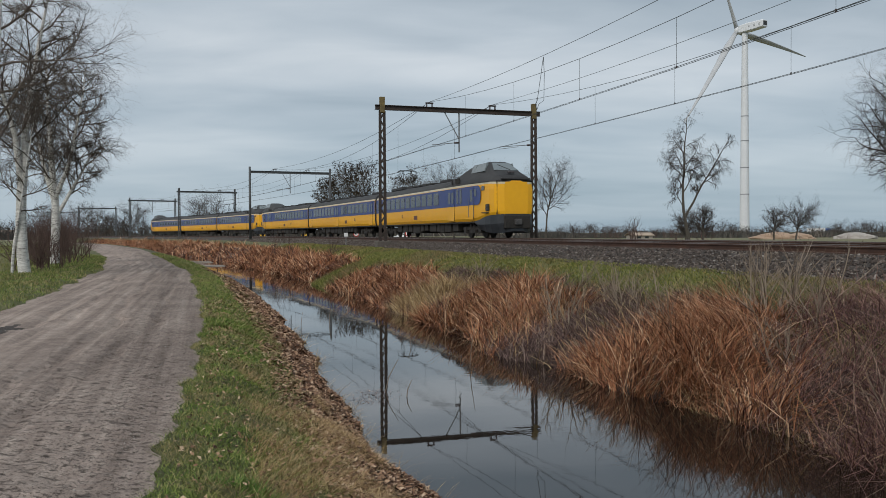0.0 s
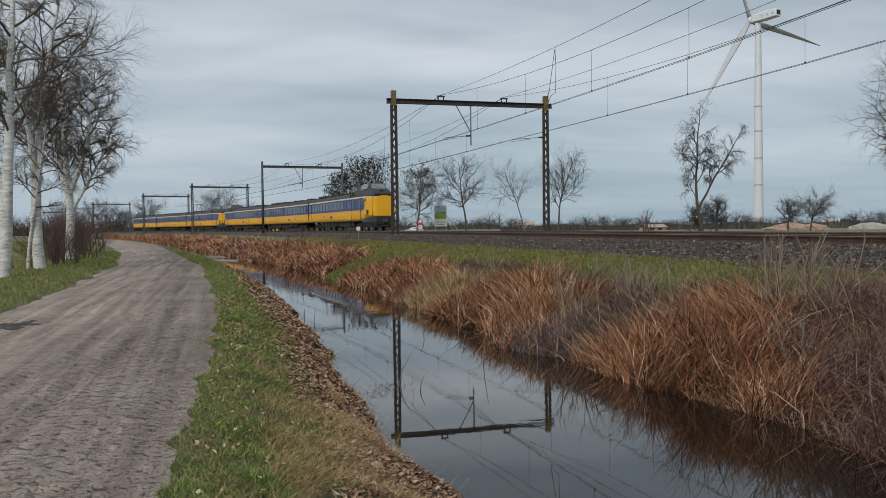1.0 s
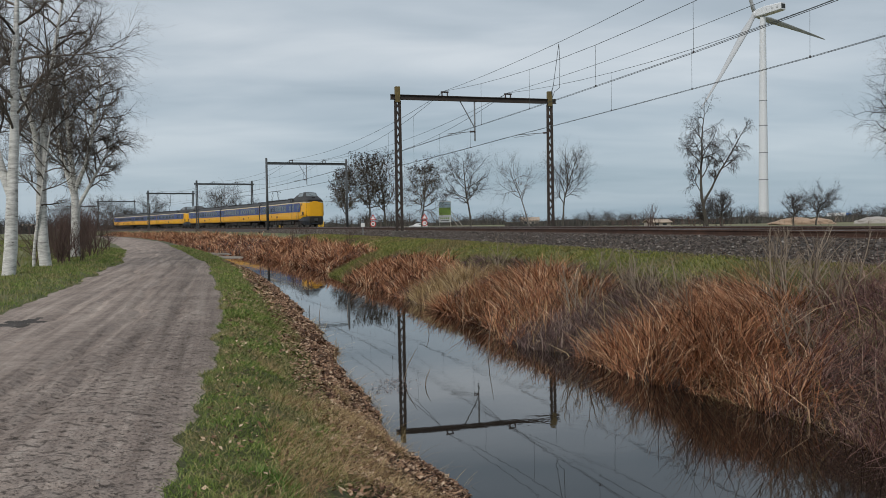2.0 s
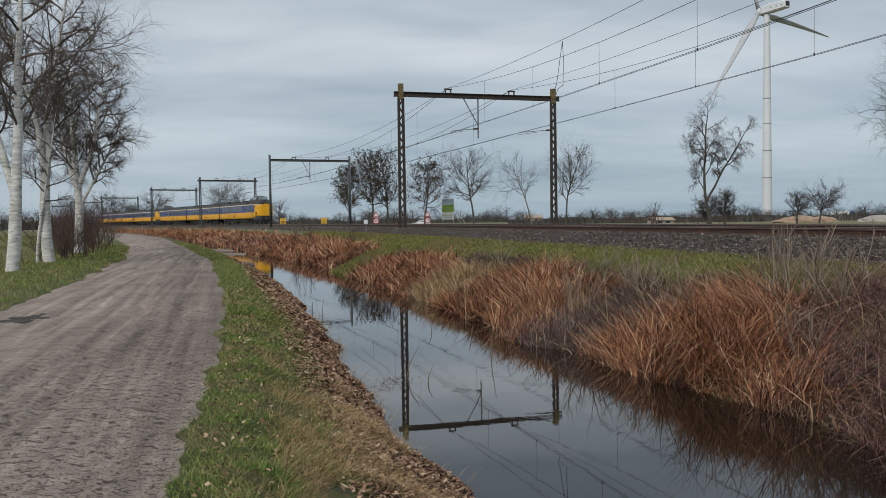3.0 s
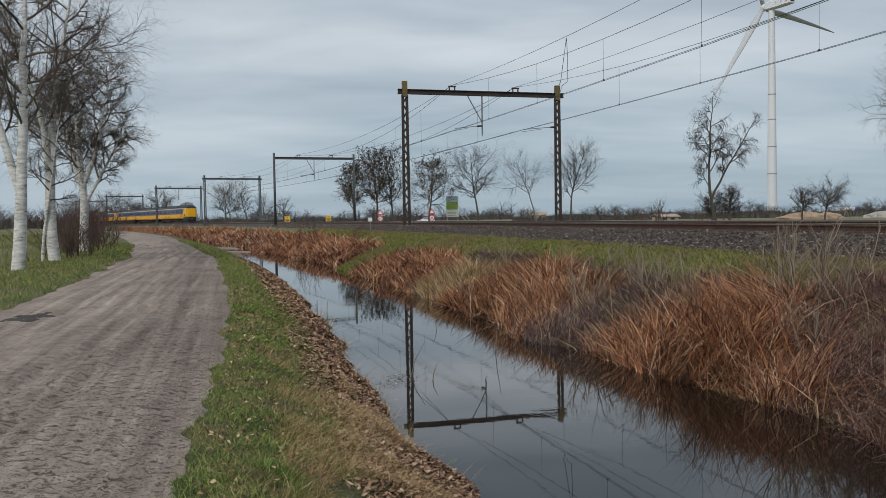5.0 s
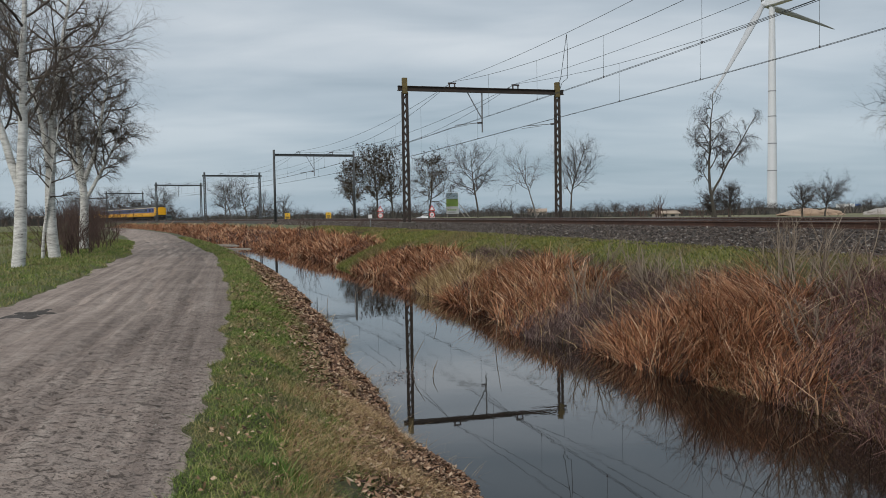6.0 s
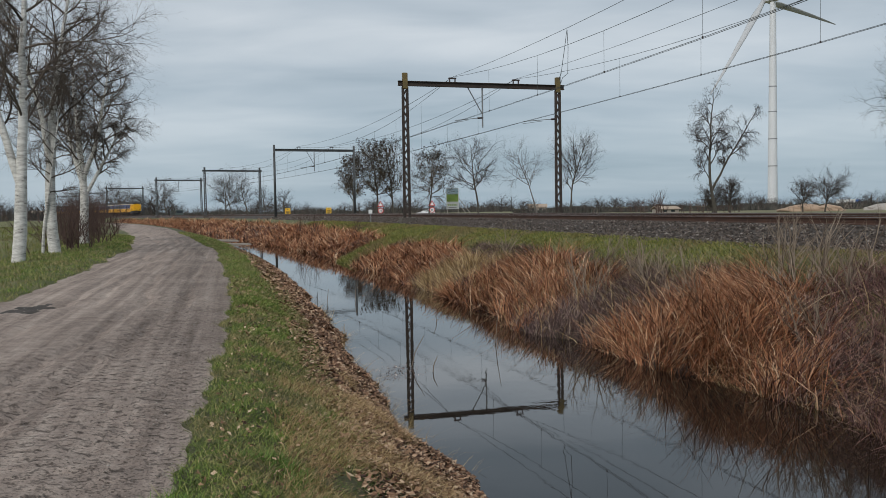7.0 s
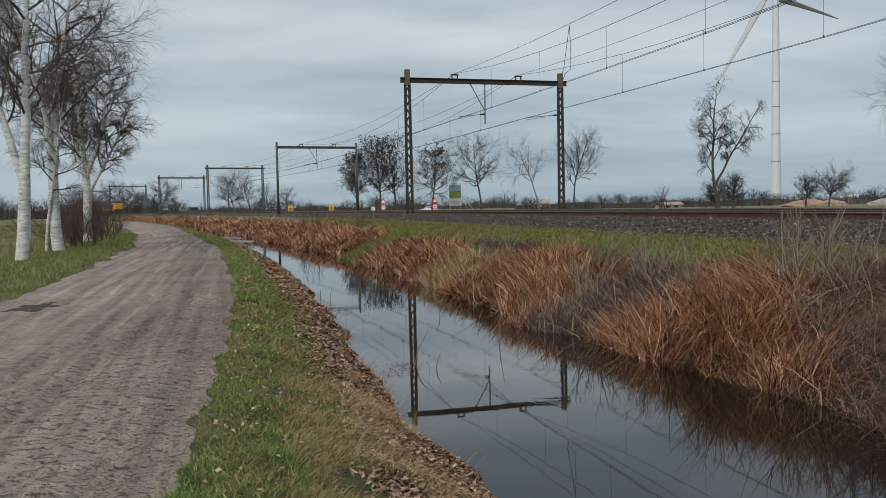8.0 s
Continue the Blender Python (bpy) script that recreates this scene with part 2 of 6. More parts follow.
def birch_bark():
    m, N, L, b = nodes_of("birch_bark")
    co = N.new("ShaderNodeTexCoord")
    n1 = noise_node(N, L, co, 3.0, 6, 0.75, (1.0, 1.0, 4.0))
    n2 = noise_node(N, L, co, 0.7, 3, 0.6)
    r = ramp_node(N, [(0.36, (0.03, 0.026, 0.022)), (0.43, (0.42, 0.40, 0.37)), (0.56, (0.72, 0.70, 0.66))])
    mx = N.new("ShaderNodeMix")
    mx.inputs["Factor"].default_value = 0.35
    L.new(n1.outputs["Fac"], mx.inputs["A"])
    L.new(n2.outputs["Fac"], mx.inputs["B"])
    L.new(mx.outputs["Result"], r.inputs[0])
    L.new(r.outputs[0], b.inputs["Base Color"])
    b.inputs["Roughness"].default_value = 0.8
    bp = N.new("ShaderNodeBump")
    bp.inputs["Strength"].default_value, bp.inputs["Distance"].default_value = 0.5, 0.02
    L.new(n1.outputs["Fac"], bp.inputs["Height"])
    L.new(bp.outputs[0], b.inputs["Normal"])
    return m


BIRCH = birch_bark()
# darkest stop is dead stems and also shade between stems, put into the colour
REED = islands("rust_dry_reed", [(0.0, (0.03, 0.013, 0.009)), (0.25, (0.15, 0.056, 0.028)), (0.65, (0.41, 0.175, 0.085)), (0.9, (0.64, 0.37, 0.21)), (1.0, (0.74, 0.54, 0.36))], 0.75)
SEDGE = islands("brown_dead_stems", [(0.0, (0.022, 0.012, 0.011)), (0.5, (0.11, 0.066, 0.06)), (0.85, (0.25, 0.165, 0.145)), (1.0, (0.50, 0.40, 0.32))], 0.8)
BRAMBLE = islands("purple_brown_bramble_canes", [(0.0, (0.035, 0.014, 0.013)), (0.55, (0.18, 0.088, 0.078)), (0.88, (0.33, 0.19, 0.155)), (1.0, (0.54, 0.40, 0.30))], 0.6)
STRAW = islands("bleached_straw", [(0.0, (0.12, 0.07, 0.03)), (0.5, (0.34, 0.22, 0.10)), (1.0, (0.60, 0.46, 0.26))], 0.8)
GRASS = islands("grass_blades", [(0.0, (0.03, 0.055, 0.010)), (0.45, (0.13, 0.20, 0.034)), (0.85, (0.26, 0.32, 0.068)), (1.0, (0.46, 0.37, 0.19))], 0.6,
                1.1, [(0.0, (0.05, 0.065, 0.018)), (0.5, (0.17, 0.18, 0.055)), (1.0, (0.44, 0.33, 0.17))])
BANKGRASS = islands("bank_grass_blades", [(0.0, (0.055, 0.07, 0.015)), (0.6, (0.185, 0.20, 0.042)), (1.0, (0.34, 0.31, 0.11))], 0.7,
                    0.35, [(0.0, (0.07, 0.065, 0.024)), (0.5, (0.19, 0.155, 0.065)), (1.0, (0.34, 0.25, 0.12))])
LEAF = islands("fallen_leaves", [(0.0, (0.04, 0.02, 0.013)), (0.4, (0.19, 0.10, 0.06)), (0.8, (0.40, 0.245, 0.15)), (1.0, (0.58, 0.43, 0.30))], 0.8)
TWIG_SHRUB = islands("red_brown_shrub_twigs", [(0.0, (0.05, 0.03, 0.025)), (1.0, (0.13, 0.085, 0.07))], 0.9)
TWIG_LEAFY = islands("twigs_with_dead_leaves", [(0.0, (0.05, 0.04, 0.03)), (1.0, (0.14, 0.10, 0.06))], 0.9)
HEDGE = islands("distant_hedge", [(0.0, (0.045, 0.045, 0.042)), (0.7, (0.09, 0.085, 0.075)), (1.0, (0.12, 0.10, 0.085))], 0.95)
PAINT_RED = surface("sign_red", (0.45, 0.03, 0.025), (0.55, 0.045, 0.035), 2, 10, 0.5, 0)
PAINT_WHITE = surface("sign_white", (0.66, 0.66, 0.65), (0.76, 0.76, 0.75), 2, 10, 0.5, 0)
PAINT_YELLOW = surface("sign_yellow", (0.70, 0.40, 0.02), (0.80, 0.48, 0.03), 2, 10, 0.5, 0)
PAINT_BLACK = surface("dull_black", (0.02, 0.02, 0.02), (0.04, 0.04, 0.04), 2, 10, 0.6, 0)
POSTER_SKY = surface("poster_blue", (0.32, 0.48, 0.60), (0.55, 0.66, 0.72), 0.5, 2, 0.6, 0)
POSTER_GREEN = surface("poster_green", (0.16, 0.30, 0.05), (0.36, 0.48, 0.12), 0.8, 3, 0.6, 0)
CAR_WHITE = surface("white_car_paint", (0.60, 0.61, 0.62), (0.70, 0.71, 0.72), 0.5, 2, 0.3, 0)
CAR_DARK = surface("dark_grey_car_paint", (0.03, 0.035, 0.035), (0.055, 0.06, 0.06), 0.5, 2, 0.35, 0)
TRUCK_GREEN = surface("grey_green_lorry_paint", (0.05, 0.065, 0.06), (0.09, 0.11, 0.10), 0.5, 3, 0.5, 0)
TRUCK_BLUE = surface("blue_lorry_paint", (0.03, 0.09, 0.28), (0.05, 0.13, 0.36), 0.5, 3, 0.45, 0)
RUBBER = surface("tyre_rubber", (0.015, 0.015, 0.015), (0.03, 0.03, 0.03), 4, 20, 0.9, 0)
SAND = surface("heaped_sand", (0.30, 0.20, 0.13), (0.42, 0.30, 0.21), 0.2, 2.5, 0.95, 0.5, 0.2)
GREYSAND = surface("heaped_grey_sand", (0.30, 0.27, 0.24), (0.42, 0.38, 0.34), 0.2, 2.5, 0.95, 0.5, 0.2)
ASPHALT = surface("far_asphalt", (0.10, 0.10, 0.10), (0.17, 0.17, 0.165), 0.3, 8, 0.9, 0.2, 0.01)
OLDWOOD = surface("bleached_planks", (0.22, 0.19, 0.16), (0.42, 0.38, 0.33), 1.5, 14, 0.9, 0.4, 0.01, stretch=(1, 8, 1))
ROOFTILE = surface("pale_hut_roof", (0.32, 0.24, 0.18), (0.45, 0.36, 0.28), 0.3, 4, 0.9, 0)
HUTWALL = surface("hut_wall", (0.26, 0.22, 0.18), (0.40, 0.36, 0.31), 0.3, 4, 0.9, 0)
CLOD = islands("earth_clods", [(0.0, (0.14, 0.118, 0.10)), (0.7, (0.27, 0.23, 0.20)), (1.0, (0.38, 0.34, 0.30))], 0.95)
SAPLING = islands("pale_dead_stems", [(0.0, (0.11, 0.08, 0.06)), (1.0, (0.36, 0.29, 0.22))], 0.9)
LUSH = islands("lush_grass_blades", [(0.0, (0.06, 0.13, 0.018)), (0.6, (0.13, 0.23, 0.04)), (1.0, (0.22, 0.30, 0.08))], 0.55)
MEADOWTUFT = islands("meadow_tuft_blades", [(0.0, (0.07, 0.06, 0.03)), (0.5, (0.14, 0.13, 0.05)), (1.0, (0.24, 0.18, 0.09))], 0.8,
                     0.12, [(0.0, (0.09, 0.13, 0.02)), (0.5, (0.16, 0.20, 0.04)), (1.0, (0.24, 0.24, 0.08))])
DEADLEAF = islands("withered_leaves", [(0.0, (0.02, 0.016, 0.012)), (1.0, (0.062, 0.047, 0.032))], 0.9)
OLDCONCRETE = surface("old_dark_concrete", (0.07, 0.06, 0.05), (0.16, 0.14, 0.12), 1.2, 16, 0.95, 0.4, 0.01)
MUD = surface("wet_mud", (0.018, 0.014, 0.011), (0.075, 0.06, 0.05), 2.5, 18, 0.95, 0.8, 0.03)


# ---- building helpers ----
def part(name, bm, material, parent, label="", smooth=False):
    """Link a bmesh as one mesh object under a thing or under a part."""
    me = bpy.data.meshes.new(name)
    bm.to_mesh(me)
    bm.free()
    for m in material if isinstance(material, (list, tuple)) else [material]:
        me.materials.append(m)
    if smooth:
        me.polygons.foreach_set("use_smooth", [True] * len(me.polygons))
    ob = new(name, me)
    if parent:
        ob.parent = parent
    return tagged(ob, label) if label else ob


def mesh_object(name, verts, faces, material, parent=None, smooth=False, index=None):
    me = bpy.data.meshes.new(name)
    me.from_pydata(verts, [], faces)
    for m in material if isinstance(material, (list, tuple)) else [material]:
        me.materials.append(m)
    if index is not None:
        me.polygons.foreach_set("material_index", index)
    if smooth:
        me.polygons.foreach_set("use_smooth", [True] * len(me.polygons))
    ob = new(name, me)
    if parent:
        ob.parent = parent
    return ob


def thing(name, m, label, category, group="", kind=""):
    e = new(name)
    e.matrix_basis = m
    e.empty_display_size = 0.2
    return tagged(e, label, category, group, kind)


def box(bm, x0, y0, z0, x1, y1, z1, bevel=0.0, mi=0):
    vs = [bm.verts.new(p) for p in ((x0, y0, z0), (x1, y0, z0), (x1, y1, z0), (x0, y1, z0), (x0, y0, z1), (x1, y0, z1), (x1, y1, z1), (x0, y1, z1))]
    fs = [bm.faces.new([vs[i] for i in q]) for q in ((3, 2, 1, 0), (4, 5, 6, 7), (0, 1, 5, 4), (1, 2, 6, 5), (2, 3, 7, 6), (3, 0, 4, 7))]
    for f in fs:
        f.material_index = mi
    if bevel:
        edges = list({e for f in fs for e in f.edges})
        bmesh.ops.bevel(bm, geom=edges, offset=bevel, segments=2, affect="EDGES", profile=0.5)
    return bm


def bar(bm, p, q, w, h, up=(0, 0, 1)):
    """A square bar from p to q."""
    p, q = Vector(p), Vector(q)
    d = (q - p).normalized()
    u = Vector(up)
    if abs(d.dot(u)) > 0.98:
        u = Vector((0, 1, 0))
    s = d.cross(u).normalized()
    v = s.cross(d)
    ring = [s * (w / 2) + v * (h / 2), -s * (w / 2) + v * (h / 2), -s * (w / 2) - v * (h / 2), s * (w / 2) - v * (h / 2)]
    a = [bm.verts.new(p + r) for r in ring]
    b = [bm.verts.new(q + r) for r in ring]
    for i in range(4):
        bm.faces.new((a[i], a[(i + 1) % 4], b[(i + 1) % 4], b[i]))
    bm.faces.new(a[::-1])
    bm.faces.new(b)
    return bm


def tube(bm, points, radii, n=8, cap=True):
    """A round tube along points."""
    points = [Vector(p) for p in points]
    if not isinstance(radii, (list, tuple)):
        radii = [radii] * len(points)
    rings = []
    for i, p in enumerate(points):
        d = (points[min(i + 1, len(points) - 1)] - points[max(i - 1, 0)]).normalized()
        s = d.cross(Vector((0, 0, 1)))
        s = s.normalized() if s.length > 0.05 else Vector((1, 0, 0))
        v = s.cross(d)
        rings.append([bm.verts.new(p + (s * math.cos(a) + v * math.sin(a)) * radii[i]) for a in [2 * math.pi * k / n for k in range(n)]])
    for a, b in zip(rings, rings[1:]):
        for k in range(n):
            bm.faces.new((a[k], a[(k + 1) % n], b[(k + 1) % n], b[k]))
    if cap:
        bm.faces.new(rings[0][::-1])
        bm.faces.new(rings[-1])
    return bm


def loft(bm, sections, close=True, mi=None):
    """Skin rings of equal length."""
    rings = [[bm.verts.new(p) for p in s] for s in sections]
    n = len(rings[0])
    for a, b in zip(rings, rings[1:]):
        for k in range(n if close else n - 1):
            f = bm.faces.new((a[k], a[(k + 1) % n], b[(k + 1) % n], b[k]))
            if mi:
                f.material_index = mi(k)
    return rings


def ribbons(base, top_dir, length, width, bend, side, segs=3):
    """Many thin tapered blades at once. All arrays are (n, 3) or (n,). Returns verts and faces."""
    n = len(base)
    rows = []
    for i in range(segs + 1):
        f = i / segs
        c = base + top_dir * (length * f)[:, None] + bend * (length * f * f)[:, None]
        w = (width * (1 - 0.85 * f))[:, None]
        rows.append(c - side * w)
        rows.append(c + side * w)
    v = np.stack(rows, 1).reshape(-1, 3)
    k = 2 * (segs + 1)
    f = []
    off = np.arange(n) * k
    for i in range(segs):
        f.append(np.stack([off + 2 * i, off + 2 * i + 1, off + 2 * i + 3, off + 2 * i + 2], 1))
    return v, np.concatenate(f)


def big_mesh(name, verts, faces, material, parent=None):
    """Fast mesh from numpy arrays of triangles or quads."""
    me = bpy.data.meshes.new(name)
    k = faces.shape[1]
    me.vertices.add(len(verts))
    me.vertices.foreach_set("co", np.ascontiguousarray(verts, dtype=np.float32).ravel())
    me.loops.add(faces.size)
    me.loops.foreach_set("vertex_index", np.ascontiguousarray(faces, dtype=np.int32).ravel())
    me.polygons.add(len(faces))
    me.polygons.foreach_set("loop_start", np.arange(0, faces.size, k, dtype=np.int32))
    me.polygons.foreach_set("loop_total", np.full(len(faces), k, dtype=np.int32))
    me.materials.append(material)
    me.update(calc_edges=True)
    me.validate()
    ob = new(name, me)
    if parent:
        ob.parent = parent
    return ob


# ---- the plan: lines that run with the railway, as x over y ----
RAIL_Z, WATER_Z = 1.24, -0.98
PLAN_Y = np.arange(-80.0, 4000.0, 0.5)
SLOPE = np.interp(PLAN_Y, [0, 20, 52, 105, 153, 190, 240], [-0.22, -0.25, -0.30, -0.40, -0.53, -0.60, -0.62])
PLAN_X = np.concatenate([[0], np.cumsum((SLOPE[1:] + SLOPE[:-1]) * 0.25)])
PLAN_X += 2.45 - np.interp(52.1, PLAN_Y, PLAN_X)
PLAN_S = np.concatenate([[0], np.cumsum(np.hypot(np.diff(PLAN_X), 0.5))])
PLAN_S -= np.interp(52.1, PLAN_Y, PLAN_S)


def centre_x(y):
    return np.interp(y, PLAN_Y, PLAN_X)


def along(s, side=0.0, z=0.0):
    """A point s metres along the line from the lattice portal, side metres to the east of it."""
    y = np.interp(s, PLAN_S, PLAN_Y)
    k = float(np.interp(y, PLAN_Y, SLOPE))
    w = math.hypot(1, k)
    return Vector((float(centre_x(y)) + side / w, float(y) - side * k / w, z))


def line(ys, xs, beyond):
    """x over y; past the last y it keeps its distance from the railway."""
    def at(y):
        y = np.asarray(y, dtype=float)
        near = np.interp(y, ys, xs)
        return np.where(y > ys[-1], centre_x(y) + beyond, near)
    return at


road_right = line([-15, 0, 4.6, 7, 10.2, 15.7, 21.6, 34.8, 57, 90, 121], [-1.2, -1.35, -1.55, -2.0, -2.7, -4.0, -5.6, -9.4, -17.3, -29.3, -42.6], -42.6 - float(centre_x(121)))
road_left = line([-15, 0, 8, 15.5, 19.2, 25, 36.4, 47.6, 60, 82, 130], [-7.3, -7.4, -7.7, -8.3, -8.95, -10.4, -13.6, -17.4, -22.2, -31.2, -51], -51 - float(centre_x(130)))
water_left = line([-15, 0, 7.2, 8.6, 10.6, 13.4, 17.9, 26, 36.4, 45.3, 60, 90, 121], [5.5, 2.6, 0.35, -0.1, -0.7, -1.3, -2.35, -4.35, -7.2, -9.8, -14.6, -26, -39], -39 - float(centre_x(121)))
water_right = line([-15, 0, 6, 8.8, 10.1, 13.1, 15.5, 17.4, 24.5, 29, 37.1, 44, 54.3, 78, 121], [10.5, 7.3, 5.45, 4.75, 4.3, 3.45, 2.5, 1.6, 0.05, -1.25, -3.6, -5.7, -9.2, -18.6, -36.5], -36.5 - float(centre_x(121)))


def wob(y, seed, size, scale):
    return size * noise.noise(Vector((float(y) * scale, seed * 7.3, 1.7)))


# ---- ground ----
def row_ys():
    ys, y = [-15.0], -15.0
    while y < 3900:
        y += 0.25 if y < 2 else (max(0.05, 0.008 * y) if y < 40 else 0.0125 * y)
        ys.append(y)
    return ys


YS = row_ys()


def embank_z(u):
    """Height from the water's edge (0) up the railway bank (1)."""
    return WATER_Z - 0.06 + (0.72 - WATER_Z + 0.06) * (1 - (1 - u) ** 1.4)


def verge_z(u):
    return (WATER_Z - 0.06) * u ** 1.8


def strips():
    """The ground as strips that meet edge to edge: each gives x and z over its columns at one y."""
    out = {k: [] for k in ("field_left", "road", "verge", "ditch", "bank", "bed", "field_right")}
    cols = {}
    for y in YS:
        rl = float(road_left(y)) + wob(y, 1, 0.5, 0.35) + wob(y, 11, 0.16, 1.7)
        rr = float(road_right(y)) + wob(y, 2, 0.14, 0.5) + wob(y, 12, 0.14, 2.2) + wob(y, 22, 0.06, 6.0)
        wl = float(water_left(y)) + wob(y, 3, 0.28, 0.55) + wob(y, 13, 0.12, 2.1)
        wr = float(water_right(y)) + wob(y, 4, 0.5, 0.4) + wob(y, 14, 0.2, 1.4)
        c = float(centre_x(y))
        k = math.hypot(1, float(np.interp(y, PLAN_Y, SLOPE)))
        toe, toe2 = c - 5.5 * k, c + 5.6 * k
        def n2(x, a, sc):
            return a * noise.noise(Vector((x * sc, y * sc, 0.3)))
        row = []
        for d in (3500, 1200, 500, 220, 110, 60, 36, 24, 16, 11, 8, 6, 4.5, 3.4, 2.5, 1.8, 1.2, 0.8, 0.4, 0.15, 0):
            x = rl - d
            z = -0.25 * min(1, max(0, (d - 3) / 4)) + n2(x, 0.05, 0.9) + (n2(x, 0.12, 0.25) if d > 4 else 0) + 0.09 * math.exp(-((d - 0.9) / 0.8) ** 2)
            row.append((x, y, z if d else n2(x, 0.02, 2)))
        out["field_left"].append(row)
        row = []
        for i in range(105):
            f = i / 104
            x = rl + (rr - rl) * f
            dx = f * (rr - rl)
            z = 0.05 * math.sin(math.pi * f)
            for centre, depth, wide in ((0.30, 0.05, 0.13), (0.45, 0.04, 0.09), (0.63, 0.05, 0.11), (0.80, 0.045, 0.10)):
                g = (dx - centre * (rr - rl) - wob(y, 5 + centre, 0.5, 0.12)) / wide
                z -= depth * math.exp(-g * g) * (1.0 + 0.5 * noise.noise(Vector((centre * 9, y * 0.6, 0))))
            if y < 45:
                trod = (0.5 + 0.5 * noise.noise(Vector((x * 0.7, y * 0.35, 4.4)))) * (0.2 + 0.8 * min(1, max(0, (f - 0.45) / 0.25)))
                z += n2(x, 0.020, 1.3) + trod * (n2(x + 40, 0.024, 4.0) + n2(x + 90, 0.030, 9.0))
                for lane, wide in ((0.93, 0.22), (0.80, 0.2), (0.55, 0.2), (0.36, 0.22)):
                    g = dx - (lane * (rr - rl) + wob(y, 40 + lane * 9, 0.35, 0.2))
                    lug = max(0.0, math.sin(y * 34 + 5 * abs(g)))
                    z -= (0.014 * lug + 0.012) * math.exp(-(g / wide) ** 2) * trod
            z -= 0.05 * math.exp(-(((x + 6.9) / 0.38) ** 2 + ((y - 14.05) / 0.6) ** 2))
            e = min(1, f * 14, (1 - f) * 14)
            row.append((x, y, z * e + (1 - e) * (out["field_left"][-1][-1][2] if f < 0.5 else 0.0)))
        out["road"].append(row)
        row = []
        for i in range(27):
            f = i / 26
            x = rr + (wl - rr) * f
            e = min(1, f * 8, (1 - f) * 8)
            row.append((x, y, verge_z(f) + e * (n2(x, 0.035, 2.2) + n2(x + 9, 0.02, 6) + 0.05 * math.exp(-((f - 0.16) / 0.12) ** 2))))
        out["verge"].append(row)
        out["ditch"].append([(wl + (wr - wl) * f, y, WATER_Z - 0.06 - 0.6 * math.sin(math.pi * f)) for f in (0, 0.15, 0.5, 0.85, 1)])
        row = []
        for i in range(25):
            f = i / 24
            x = wr + (toe - wr) * f
            e = min(1, f * 8, (1 - f) * 8)
            row.append((x, y, embank_z(f) + e * (n2(x, 0.09, 0.7) + n2(x + 5, 0.04, 2.5))))
        out["bank"].append(row)
        row = []
        for side, z in ((-5.5, 0.72), (-4.7, 0.86), (-3.95, 1.05), (-3.6, 1.08), (0, 1.07), (3.6, 1.08), (3.95, 1.05), (4.8, 0.72), (5.6, 0.62)):
            row.append((c + side * k, y, z))
        out["bed"].append(row)
        out["field_right"].append([(toe2 + d, y, 0.62 - 0.55 * min(1, d / 3) - 0.35 * min(1, d / 60) + (n2(toe2 + d, 0.06, 0.4) if d else 0))
                                   for d in (0, 0.6, 1.3, 2.2, 3.5, 6, 10, 16, 25, 40, 65, 110, 200, 400, 900, 3000)])
    return out


GROUND = strips()


